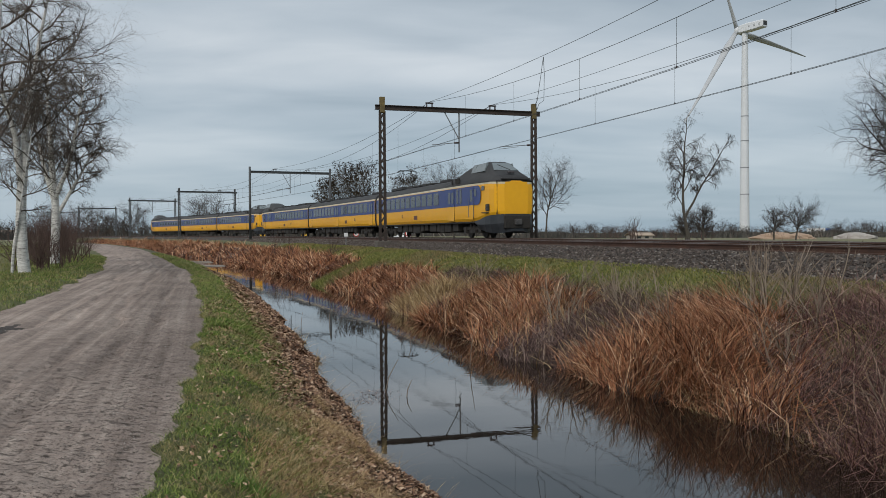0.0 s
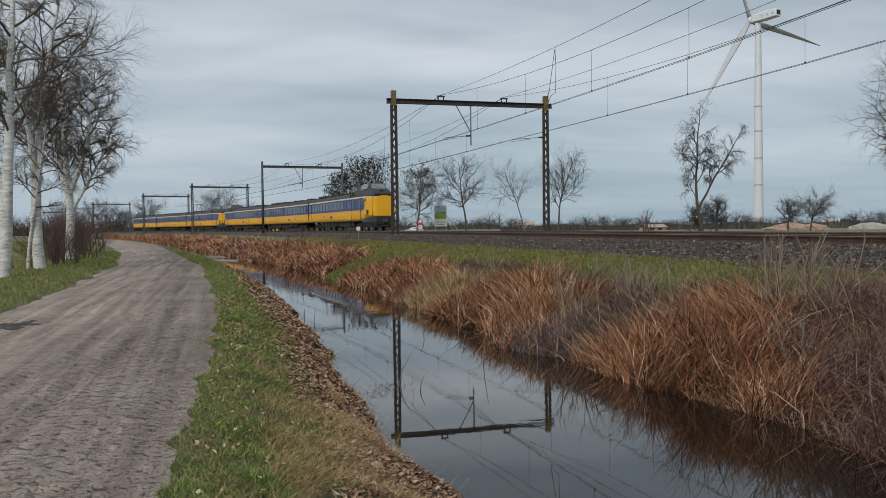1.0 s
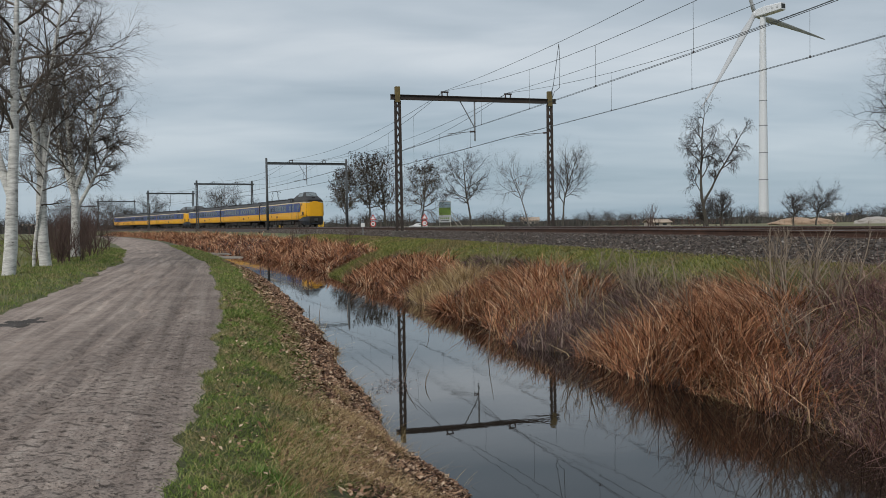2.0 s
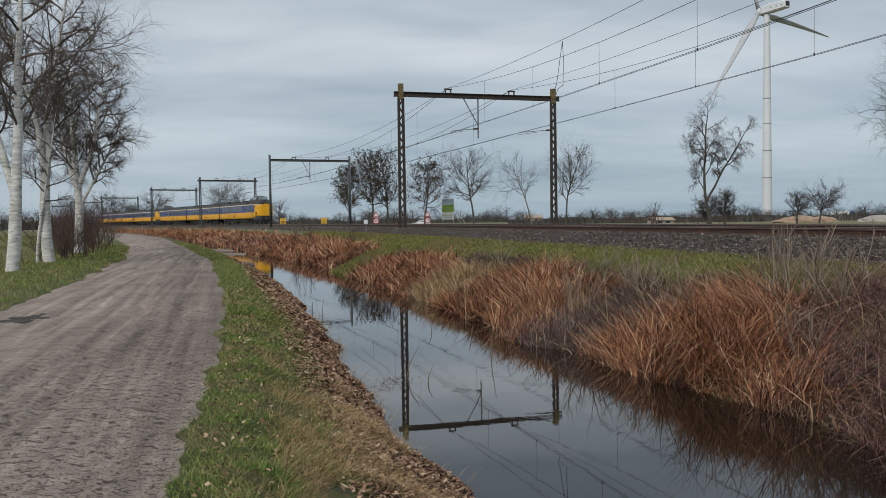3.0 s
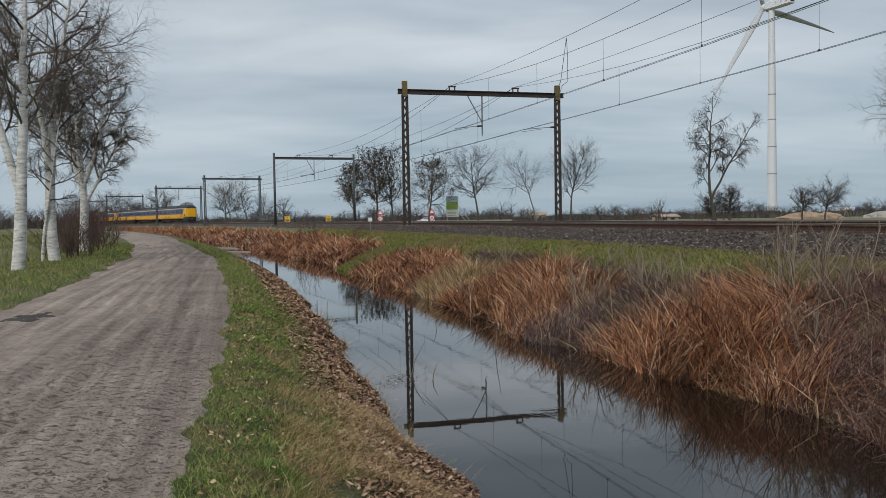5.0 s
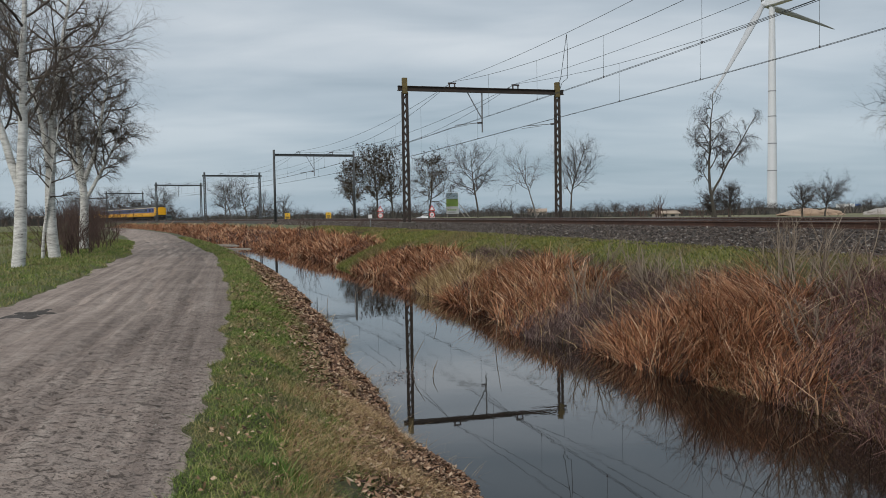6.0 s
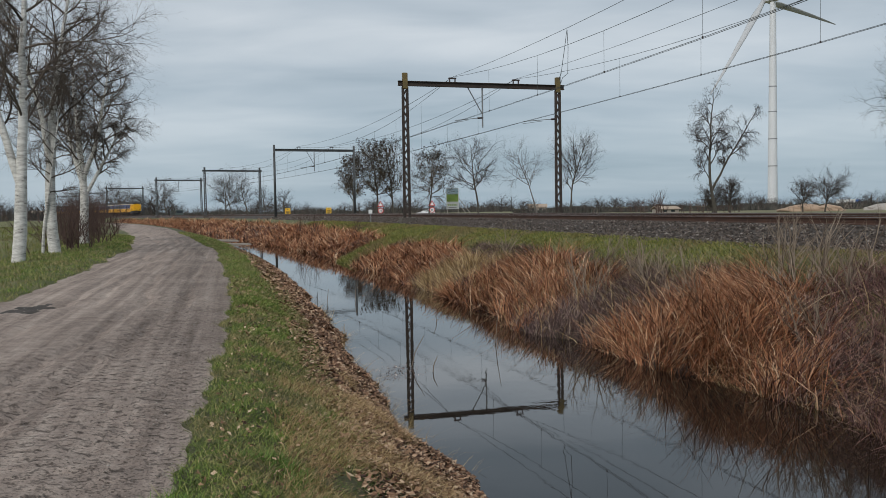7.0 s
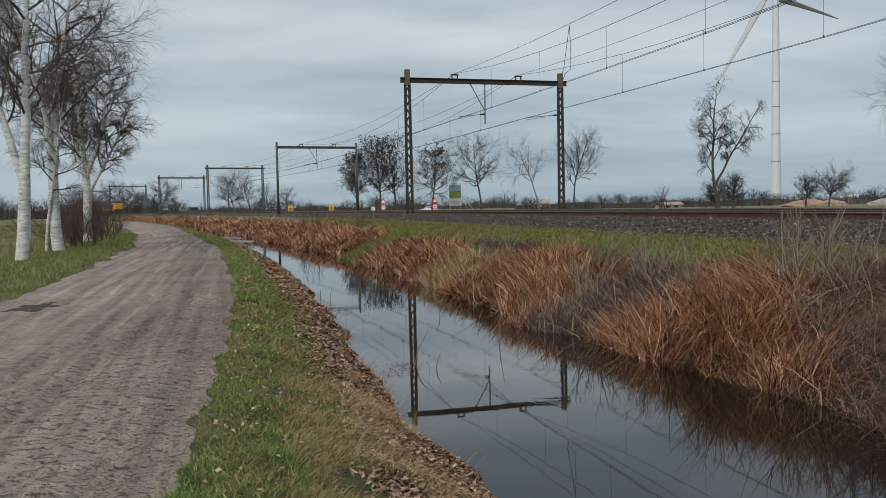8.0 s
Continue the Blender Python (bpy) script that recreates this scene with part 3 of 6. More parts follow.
def build_ground():
    tags = {"field_left": ("ground_meadow", MEADOW, "flat rough winter meadow with grassy road edge", "meadow"),
            "road": ("road", ROAD, "rutted damp sandy dirt road with tyre tracks", "dirt road"),
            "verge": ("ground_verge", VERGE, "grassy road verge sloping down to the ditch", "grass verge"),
            "ditch": ("ground_ditch_bed", BANK, "muddy bed of the ditch", "ditch bed"),
            "bank": ("ground_bank", TURF, "grass-covered railway bank above the ditch", "embankment"),
            "bed": ("ground_ballast_bed", BALLAST, "bed of grey-brown crushed stone under the tracks", "ballast"),
            "field_right": ("ground_field", FIELD, "flat winter field beyond the railway", "field")}
    for key, (name, material, label, cat) in tags.items():
        rows = GROUND[key]
        n = len(rows[0])
        v = np.array(rows, dtype=float).reshape(-1, 3)
        i, j = np.meshgrid(np.arange(len(rows) - 1), np.arange(n - 1), indexing="ij")
        a = (i * n + j).ravel()
        f = np.stack([a, a + 1, a + n + 1, a + n], 1)
        ob = big_mesh(name, v, f, material)
        me = ob.data
        me.polygons.foreach_set("use_smooth", [True] * len(me.polygons))
        if key == "road":
            share = me.attributes.new("across", "FLOAT", "POINT")
            share.data.foreach_set("value", np.tile(np.arange(n) / (n - 1), len(rows)).astype(np.float32))
            # wet mud in the hollow
            me.materials.append(MUD)
            wet = np.zeros(len(f), dtype=np.int32)
            for q in np.nonzero(np.abs(v[f[:, 0], 1] - 14.05) < 1.6)[0]:
                c = v[f[q]].mean(0)
                away = ((c[0] + 6.95) / 0.42) ** 2 + ((c[1] - 14.05) / 0.72) ** 2
                wet[q] = away + 1.3 * noise.noise(Vector((c[0] * 3, c[1] * 2.2, 0.5))) + 0.8 * noise.noise(Vector((c[0] * 9, c[1] * 7, 1.5))) < 0.8
            me.polygons.foreach_set("material_index", wet)
        if key in ("verge", "field_left", "bank"):
            me.materials.append({"verge": LITTER, "bank": BANK, "field_left": TURF}[key])
            yy = v[f[:, 0], 1]
            cc = j.ravel()
            if key == "verge":
                idx = np.where(cc >= 14 + np.array([wob(q, 31, 5.0, 0.9) + wob(q, 32, 3.0, 3.1) for q in yy]), 1, 0)
            elif key == "bank":
                idx = np.where(cc < 9 + np.array([wob(q, 33, 4.0, 0.5) for q in yy]), 1, 0)
            else:
                idx = np.where(cc >= 12, 1, 0)
            me.polygons.foreach_set("material_index", idx.astype(np.int32))
        tagged(ob, label, cat, kind="structure")


build_ground()


LEFT_D = np.array([3500, 1200, 500, 220, 110, 60, 36, 24, 16, 11, 8, 6, 4.5, 3.4, 2.5, 1.8, 1.2, 0.8, 0.4, 0.15, 0])
STRIP = {k: np.array(v, dtype=float) for k, v in GROUND.items()}
YARR = np.array(YS)


def on_strip(key, u, y):
    """x and height of the ground at the share u across a strip."""
    a = STRIP[key]
    n = a.shape[1]
    r = np.clip(np.searchsorted(YARR, y), 1, len(YARR) - 1)
    g = (y - YARR[r - 1]) / (YARR[r] - YARR[r - 1])
    c = np.clip(u, 0, 0.99999) * (n - 1)
    i = c.astype(int)
    h = c - i

    def val(k):
        lo = a[r - 1, i, k] * (1 - h) + a[r - 1, i + 1, k] * h
        hi = a[r, i, k] * (1 - h) + a[r, i + 1, k] * h
        return lo * (1 - g) + hi * g
    return val(0), val(2)


def on_left_strip(d, y):
    """The same for the strip left of the road, d metres from its edge."""
    i = np.clip(np.searchsorted(-LEFT_D, -d), 1, len(LEFT_D) - 1)
    h = (LEFT_D[i - 1] - d) / (LEFT_D[i - 1] - LEFT_D[i])
    return on_strip("field_left", (i - 1 + h) / (len(LEFT_D) - 1), y)


def build_water():
    ys = [y for y in YS if y < 400]
    v, f = [], []
    for r, y in enumerate(ys):
        a, b = float(water_left(y)) - 0.6, float(water_right(y)) + 0.8
        v += [(a + (b - a) * q / 4, y, WATER_Z) for q in range(5)]
        if r:
            f += [((r - 1) * 5 + q, (r - 1) * 5 + q + 1, r * 5 + q + 1, r * 5 + q) for q in range(4)]
    ob = mesh_object("water", v, f, WATER, smooth=True)
    tagged(ob, "still dark brown ditch water mirroring the sky", "water", kind="structure")


build_water()


# ---- railway track ----
def rail_mesh(side, s0, s1):
    prof = [(-0.07, 0), (0.07, 0), (0.07, 0.012), (0.012, 0.03), (0.010, 0.115), (0.034, 0.125), (0.034, 0.155), (0.026, 0.16),
            (-0.026, 0.16), (-0.034, 0.155), (-0.034, 0.125), (-0.010, 0.115), (-0.012, 0.03), (-0.07, 0.012)]
    bm = bmesh.new()
    s, secs = s0, []
    while s <= s1:
        p = along(s, side)
        q = along(s, side + 1) - p
        secs.append([(p.x + q.x * a, p.y + q.y * a, RAIL_Z - 0.16 + b) for a, b in prof])
        s += 1.5 if s < 60 else 6
    loft(bm, secs, True, lambda k: 1 if 6 <= k <= 8 else 0)
    return bm


def build_track(offset, label):
    t = thing("railway_track", pose(0, 0, 0), label, "railway track", kind="structure")
    for d in (-0.7525, 0.7525):
        part("rail", rail_mesh(offset + d, -75, 520), [RAIL_SIDE, RAIL_TOP], t, "rusty steel rail with a worn bright head")
    bm = bmesh.new()
    prof = [(-0.14, 0.0), (0.14, 0.0), (0.11, 0.19), (-0.11, 0.19)]
    loft(bm, [[(x, a, b) for a, b in prof] for x in (-1.26, -0.9, 0.9, 1.26)])
    bmesh.ops.contextual_create(bm, geom=[v for v in bm.verts if v.co.x < -1.2])
    bmesh.ops.contextual_create(bm, geom=[v for v in bm.verts if v.co.x > 1.2])
    first = part("sleeper", bm, CONCRETE, t, "grey concrete sleeper")
    for i in range(150):
        o = first if i == 0 else new("sleeper", first.data)
        o.parent = t
        p, q = along(-40 + i * 0.6, offset), along(-40 + i * 0.6, offset + 1)
        o.matrix_basis = pose(p.x, p.y, RAIL_Z - 0.16 - 0.195, 0, 0, math.degrees(math.atan2(q.y - p.y, q.x - p.x)))
    return t


build_track(-2.2, "rust-brown rails on concrete sleepers in crushed stone, near track")
build_track(2.2, "rust-brown rails on concrete sleepers in crushed stone, far track")


def scatter_stones():
    rng = np.random.default_rng(4)
    n = 42000
    s = -44 + 105 * rng.random(n) ** 1.25
    u = rng.random(n)
    side = -5.75 + 2.3 * u
    z = np.interp(side, [-5.75, -5.5, -4.7, -3.95, -3.4], [0.70, 0.72, 0.86, 1.05, 1.08])
    y = np.interp(s, PLAN_S, PLAN_Y)
    k = np.interp(y, PLAN_Y, SLOPE)
    w = np.hypot(1, k)
    base = np.stack([centre_x(y) + side / w, y - side * k / w, z], 1)
    octa = np.array([(1.3, 0, 0), (0, 1, 0), (-1.3, 0, 0), (0, -1, 0), (0, 0, 0.7), (0, 0, -0.7)], float)
    size = (0.014 + 0.026 * rng.random(n))[:, None, None] * (1 + (s.clip(0, 60) / 60))[:, None, None]
    v = octa[None] * size * (0.6 + 0.8 * rng.random((n, 6, 1)))
    v += rng.normal(0, 0.012, v.shape)
    a = rng.random(n) * 6.28
    ca, sa = np.cos(a)[:, None], np.sin(a)[:, None]
    v = np.stack([v[..., 0] * ca - v[..., 1] * sa, v[..., 0] * sa + v[..., 1] * ca + 0.4 * v[..., 2], v[..., 2] - 0.3 * v[..., 0]], -1)
    v += base[:, None]
    tri = np.array([(0, 1, 4), (1, 2, 4), (2, 3, 4), (3, 0, 4), (1, 0, 5), (2, 1, 5), (3, 2, 5), (0, 3, 5)])
    f = (tri[None] + (np.arange(n) * 6)[:, None, None]).reshape(-1, 3)
    tagged(big_mesh("ballast_stones", v.reshape(-1, 3), f, STONE), "loose grey-brown crushed ballast stones beside the rails", "ballast", kind="stuff")


scatter_stones()


# ---- portals of the overhead line ----
BEAM_Z = RAIL_Z + 7.82


def portal(s, lattice, material, cap, left, right, base_z, label, tip=0.62):
    """Two masts and a beam across both tracks. Local x runs across the line, z from the rail top."""
    o = along(s)
    q = along(s, 1) - o
    t = thing("catenary_portal", pose(o.x, o.y, RAIL_Z, 0, 0, math.degrees(math.atan2(q.y, q.x))), label, "catenary portal", "overhead line portals")
    bz = BEAM_Z - RAIL_Z
    for x in (left, right):
        bm = bmesh.new()
        if lattice:
            for sx in (-1, 1):
                for a, b in ((0.0, bz + tip - 0.55),):
                    bar(bm, (x + sx * 0.16, 0, base_z), (x + sx * 0.125, 0, bz - 0.2), 0.16, 0.075, (0, 1, 0))
            z, sgn = base_z + 0.25, 1
            while z < bz - 0.6:
                w = 0.155 - 0.03 * (z / bz)
                bar(bm, (x - sgn * w, 0, z), (x + sgn * w, 0, z + 0.44), 0.09, 0.05, (0, 1, 0))
                z, sgn = z + 0.44, -sgn
            mast = part("mast", bm, material, t)
            bm = box(bmesh.new(), x - 0.15, -0.12, bz - 0.32, x + 0.15, 0.12, bz + tip, 0.02)
            part("mast_head", bm, cap, mast, "yellow lichen-stained mast head")
        else:
            tube(bm, [(x, 0, base_z), (x, 0, bz + tip)], [0.16, 0.13], 12)
            mast = part("mast", bm, material, t, smooth=True)
        bm = box(bmesh.new(), x - 0.42, -0.42, base_z - 0.75, x + 0.42, 0.42, base_z + 0.06, 0.04)
        part("foundation", bm, OLDCONCRETE, t, "dark weathered concrete foundation block")
    x0, x1 = left - 0.42 * lattice, right + 0.42 * lattice
    web = part("beam", bar(bmesh.new(), (x0, 0, bz), (x1, 0, bz), 0.05, 0.226), material, t)
    for dz in (-0.13, 0.13):
        part("flange", bar(bmesh.new(), (x0, 0, bz + dz), (x1, 0, bz + dz), 0.22, 0.035), material, web)
    # drop post with its brace between the tracks
    dx = -0.05
    bm = bmesh.new()
    tube(bm, [(dx, 0, bz - 0.1), (dx, 0, bz - 2.55)], 0.05, 8)
    tube(bm, [(dx - 0.95, 0, bz - 0.1), (dx, 0, bz - 1.75)], 0.035, 8)
    part("drop_post", bm, GALV, t, "grey steel drop post with brace")
    for x0, x1 in ((dx, dx - 1.75), (right - 0.15, right - 2.3)):
        bm = bmesh.new()
        tube(bm, [(x0, 0, 5.86), (x0 - 0.32, 0, 5.84)], 0.055, 8)
        part("insulator", bm, INSUL, t, "dark ribbed insulator", True)
        bm = bmesh.new()
        tube(bm, [(x0 - 0.3, 0, 5.84), (x1, 0, 5.68)], 0.024, 6)
        tube(bm, [(x0 - 0.9, 0, 5.72), (x1 - 0.1, 0, 5.53)], 0.016, 6)
        part("registration_arm", bm, GALV, t)
    for x in (-1.95, 2.15):
        bm = bmesh.new()
        box(bm, x - 0.2, -0.05, bz + 0.14, x - 0.14, 0.05, bz + 0.34)
        box(bm, x + 0.14, -0.05, bz + 0.14, x + 0.2, 0.05, bz + 0.34)
        box(bm, x - 0.24, -0.07, bz + 0.34, x + 0.24, 0.07, bz + 0.42, 0.01)
        part("wire_support", bm, INSUL, t, "dark steel messenger-wire support")
    return t


PORTALS = [-54.0, 0.0, 55.6, 108.0, 152.0, 213.0, 268.0, 325.0]
portal(-54.0, True, CORTEN, LICHEN, -4.9, 4.95, -0.2, "rusty lattice-mast portal over two tracks")
portal(0.0, True, CORTEN, LICHEN, -4.9, 4.95, -0.2, "dark rusty lattice-mast portal with yellow-stained mast heads")
portal(55.6, False, PORTALGREY, PORTALGREY, -4.95, 5.0, -0.3, "grey galvanised tubular-mast portal over two tracks")
for s in PORTALS[3:]:
    portal(s, True, PORTALGREY, PORTALGREY, -4.9, 4.95, -0.2, "grey lattice-mast portal over two tracks")


def contact(s):
    """Height of the contact wire; it comes down a little south of the lattice portal."""
    return RAIL_Z + 5.52 - 0.22 * min(1.0, max(0.0, -s / 27.0))


def build_wires(offset, label):
    t = thing("overhead_wire", pose(0, 0, 0), label, "overhead wire", "overhead wires")
    top = BEAM_Z + 0.44
    for a, b in zip(PORTALS, PORTALS[1:]):
        n = 16
        far = a > 100
        r = 0.010 if a < 0 else 0.013
        def messenger(f):
            return top - 4 * 1.45 * f * (1 - f)
        bm = tube(bmesh.new(), [along(a + (b - a) * i / n, offset, messenger(i / n)) for i in range(n + 1)], r, 5)
        part("messenger_wire", bm, WIRE, t)
        bm = tube(bmesh.new(), [along(a + (b - a) * i / n, offset + 0.12, top + 0.04 - 4 * 0.62 * (i / n) * (1 - i / n)) for i in range(n + 1)], r, 5)
        part("feeder_wire", bm, WIRE, t)
        for d in (-0.02,) if far else (-0.05, 0.05):
            bm = tube(bmesh.new(), [along(a + (b - a) * i / n, offset + d, contact(a + (b - a) * i / n)) for i in range(n + 1)], r * 0.9, 5)
            part("contact_wire", bm, WIRE, t)
        for i in range(1, 8):
            f = (i + 0.0) / 8
            bm = tube(bmesh.new(), [along(a + (b - a) * f, offset, messenger(f)), along(a + (b - a) * f, offset, contact(a + (b - a) * f))], 0.006, 4)
            part("dropper", bm, WIRE, t)
            if not far:
                p, c = along(a + (b - a) * f, offset, contact(a + (b - a) * f)), 0.022 if a < 0 else 0.03
                part("clamp", box(bmesh.new(), p.x - c, p.y - c, p.z - c, p.x + c, p.y + c, p.z + 2.4 * c, 0.005), INSUL, t)
    return t


wires_near = build_wires(-2.0, "messenger and contact wires with droppers over the near track")
wires = build_wires(2.1, "messenger and contact wires with droppers over the far track")

# loose jumper loop from the feeder to the contact wire beside the lattice portal
def jumper():
    bm = bmesh.new()
    a, b = along(-16.6, -1.9, BEAM_Z - 0.12), along(-16.0, -1.95, RAIL_Z + 5.55)
    m = (a + b) / 2
    for d in (-0.06, 0.08):
        tube(bm, [a, m + Vector((0.1 + d, 0, 0.4)), m + Vector((d * 2, 0, -0.7)), b + Vector((d, 0, 0.25)), b], 0.012, 5)
    part("jumper_cable", bm, WIRE, wires_near, "dangling dark jumper cable")


jumper()


# ---- the train: two coupled three-car electric units ----
HALF = 13.2


def body_section(x, hw, zb, zg, zr, nose=0.0):
    """One ring of the car body, from the sill over the roof and back."""
    half = [(hw - 0.10, zb), (hw - 0.02, zb + 0.18), (hw, zb + 0.5), (hw, 2.02), (hw, 2.9), (hw - 0.03, zg - 0.12), (hw - 0.05, zg),
            (hw - 0.13, zg + 0.14 * (zr - 3.35) / 0.6), (hw * 0.72, zr - 0.16), (hw * 0.4, zr - 0.03)]
    return [(x, y, z) for y, z in half] + [(x, -y, z) for y, z in half[::-1]]


def panel(bm, x0, x1, z0, z1, y, out, depth, rx=0.0, end=0):
    """A flat plate on a car side, with rounded corners rx; end: +1 rounds only the front end."""
    pts = []
    def corner(cx, cz, a0):
        for k in range(5):
            a = radians(a0 + 22.5 * k)
            pts.append((cx + rx * math.cos(a), cz + rx * math.sin(a)))
    if rx:
        corner(x1 - rx, z1 - rx, 0)
        if end:
            pts.extend([(x0, z1), (x0, z0)])
        else:
            corner(x0 + rx, z1 - rx, 90)
            corner(x0 + rx, z0 + rx, 180)
        corner(x1 - rx, z0 + rx, 270)
    else:
        pts = [(x1, z1), (x0, z1), (x0, z0), (x1, z0)]
    a = [bm.verts.new((px, y, pz)) for px, pz in pts]
    b = [bm.verts.new((px, y + out * depth, pz)) for px, pz in pts]
    n = len(pts)
    bm.faces.new(b if out < 0 else b[::-1])
    for k in range(n):
        bm.faces.new((a[k], a[(k + 1) % n], b[(k + 1) % n], b[k]))
    bmesh.ops.recalc_face_normals(bm, faces=bm.faces[:])
    return bm


def bogie(car, x):
    bm = bmesh.new()
    for sy in (-1, 1):
        bar(bm, (x - 1.75, sy * 1.06, 0.62), (x + 1.75, sy * 1.06, 0.62), 0.14, 0.2)
        bar(bm, (x - 0.5, sy * 1.1, 0.42), (x + 0.5, sy * 1.1, 0.42), 0.2, 0.22)
        for dx in (-1.25, 1.25):
            box(bm, x + dx - 0.2, sy * 1.06 - 0.16, 0.32, x + dx + 0.2, sy * 1.06 + 0.16, 0.66, 0.03)
        for dx in (-0.28, 0.28):
            tube(bm, [(x + dx, sy * 1.12, 0.5), (x + dx, sy * 1.12, 0.98)], 0.11, 8)
    box(bm, x - 0.4, -1.0, 0.5, x + 0.4, 1.0, 0.8, 0.03)
    b = part("bogie", bm, UNDER, car, "grimy dark bogie frame")
    for dx in (-1.25, 1.25):
        for sy in (-1, 1):
            bm = tube(bmesh.new(), [(x + dx, sy * 0.70, 0.46), (x + dx, sy * 0.72, 0.46), (x + dx, sy * 0.725, 0.46), (x + dx, sy * 0.83, 0.46)], [0.50, 0.50, 0.46, 0.44], 20)
            part("wheel", bm, UNDER, b)


def gear_boxes(car, rng, x0, x1):
    x = x0
    while x < x1 - 0.8:
        w = rng.uniform(0.7, 2.0)
        w = min(w, x1 - x)
        z = rng.uniform(0.30, 0.5)
        part("equipment_box", box(bmesh.new(), x, -1.22, z, x + w - 0.12, 1.22, 1.02, 0.03), UNDER, car)
        x += w + rng.uniform(0.0, 0.35)


def windows(car, xs, w, h=0.82, z=2.24):
    for x in xs:
        for s in (-1, 1):
            fr = part("window", panel(bmesh.new(), x, x + w, z, z + h, s * 1.458, s, 0.012, 0.09), GALV, car, "tinted window in a grey metal frame")
            part("pane", panel(bmesh.new(), x + 0.05, x + w - 0.05, z + 0.05, z + h - 0.05, s * 1.470, s, 0.006, 0.07), WINDOW, fr)
            if w > 0.9:
                part("vent_bar", panel(bmesh.new(), x + 0.06, x + w - 0.06, z + h * 0.66, z + h * 0.66 + 0.035, s * 1.476, s, 0.008), GALV, fr)


def door(car, x, w=0.95, z0=1.1, double=True, label="blue folding passenger door with yellow foot"):
    for s in (-1, 1):
        for k in range(2 if double else 1):
            a = x + k * (w / 2 if double else w)
            b = a + (w / 2 if double else w) - 0.03
            d = part("door", panel(bmesh.new(), a, b, z0, 2.03, s * 1.452, s, 0.02, 0.0), YELLOW, car, label)
            part("door_leaf", panel(bmesh.new(), a, b, 2.034, 3.14, s * 1.456, s, 0.02, 0.0), BLUE, d)
            part("door_glass", panel(bmesh.new(), a + 0.09, b - 0.09, 2.25, 2.98, s * 1.477, s, 0.006, 0.06), WINDOW, d)
            part("seam", panel(bmesh.new(), b, b + 0.03, z0, 3.14, s * 1.452, s, 0.008), UNDER, d)


def pipework(car, x0, x1):
    rng = random.Random(5)
    for k in range(7):
        x = x0 + (x1 - x0) * (k + 0.3) / 7
        part("roof_box", box(bmesh.new(), x, -0.55 - 0.3 * rng.random(), 3.86, x + rng.uniform(0.8, 1.9), 0.6, 3.99 + 0.1 * rng.random(), 0.03), ROOFGREY, car)


def pantograph(car, x):
    bm = bmesh.new()
    for s in (-0.5, 0.5):
        bar(bm, (x - 0.9, s, 4.02), (x + 0.9, s, 4.02), 0.07, 0.07)
        tube(bm, [(x - 0.55, s * 1.1, 4.1), (x + 0.55, s * 0.9, 4.78)], 0.028, 6)
        tube(bm, [(x + 0.55, s * 0.9, 4.78), (x, s * 0.7, 5.45)], 0.022, 6)
        tube(bm, [(x + 0.55, s * 1.1, 4.1), (x - 0.55, s * 0.9, 4.78)], 0.028, 6)
        tube(bm, [(x - 0.55, s * 0.9, 4.78), (x, s * 0.7, 5.45)], 0.022, 6)
    for dx in (-0.17, 0.17):
        tube(bm, [(x + dx, -0.85, 5.36), (x + dx, -0.6, 5.49), (x + dx, 0.6, 5.49), (x + dx, 0.85, 5.36)], 0.028, 6)
    p = part("pantograph", bm, UNDER, car, "raised dark pantograph")
    for dx in (-0.8, 0.8):
        for s in (-0.5, 0.5):
            part("insulator", tube(bmesh.new(), [(x + dx, s, 3.84), (x + dx, s, 3.9), (x + dx, s, 3.96), (x + dx, s, 4.02)], [0.05, 0.08, 0.05, 0.07], 8), INSUL, p)


def logo(car, x):
    """A plain twin-arrow shape in dark red-brown."""
    for s in (-1, 1):
        bm = bmesh.new()
        for dz, k in ((0.0, 1), (0.14, -1)):
            panel(bm, x, x + 0.34, 1.52 + dz, 1.58 + dz, s * 1.452, s, 0.006)
            panel(bm, x + (0.24 if k > 0 else 0.0), x + (0.34 if k > 0 else 0.10), 1.45 + dz, 1.65 + dz, s * 1.452, s, 0.006)
        part("emblem", bm, EMBLEM, car, "small dark emblem shape")


EMBLEM = surface("dark_emblem", (0.10, 0.03, 0.02), (0.16, 0.05, 0.03), 2, 10, 0.5, 0)
COUPLER = surface("dark_coupler_steel", (0.03, 0.03, 0.03), (0.09, 0.085, 0.08), 3, 20, 0.6, 0.1, 0.005)
LAMP = glass_dark("dark_lamp_glass", (0.05, 0.04, 0.04))


def side_faces(k):
    """Material of a body facet by its place round the ring: yellow, cream, roof."""
    k = k if k < 10 else 18 - k
    return 0 if k < 5 else (1 if k == 5 else 2)


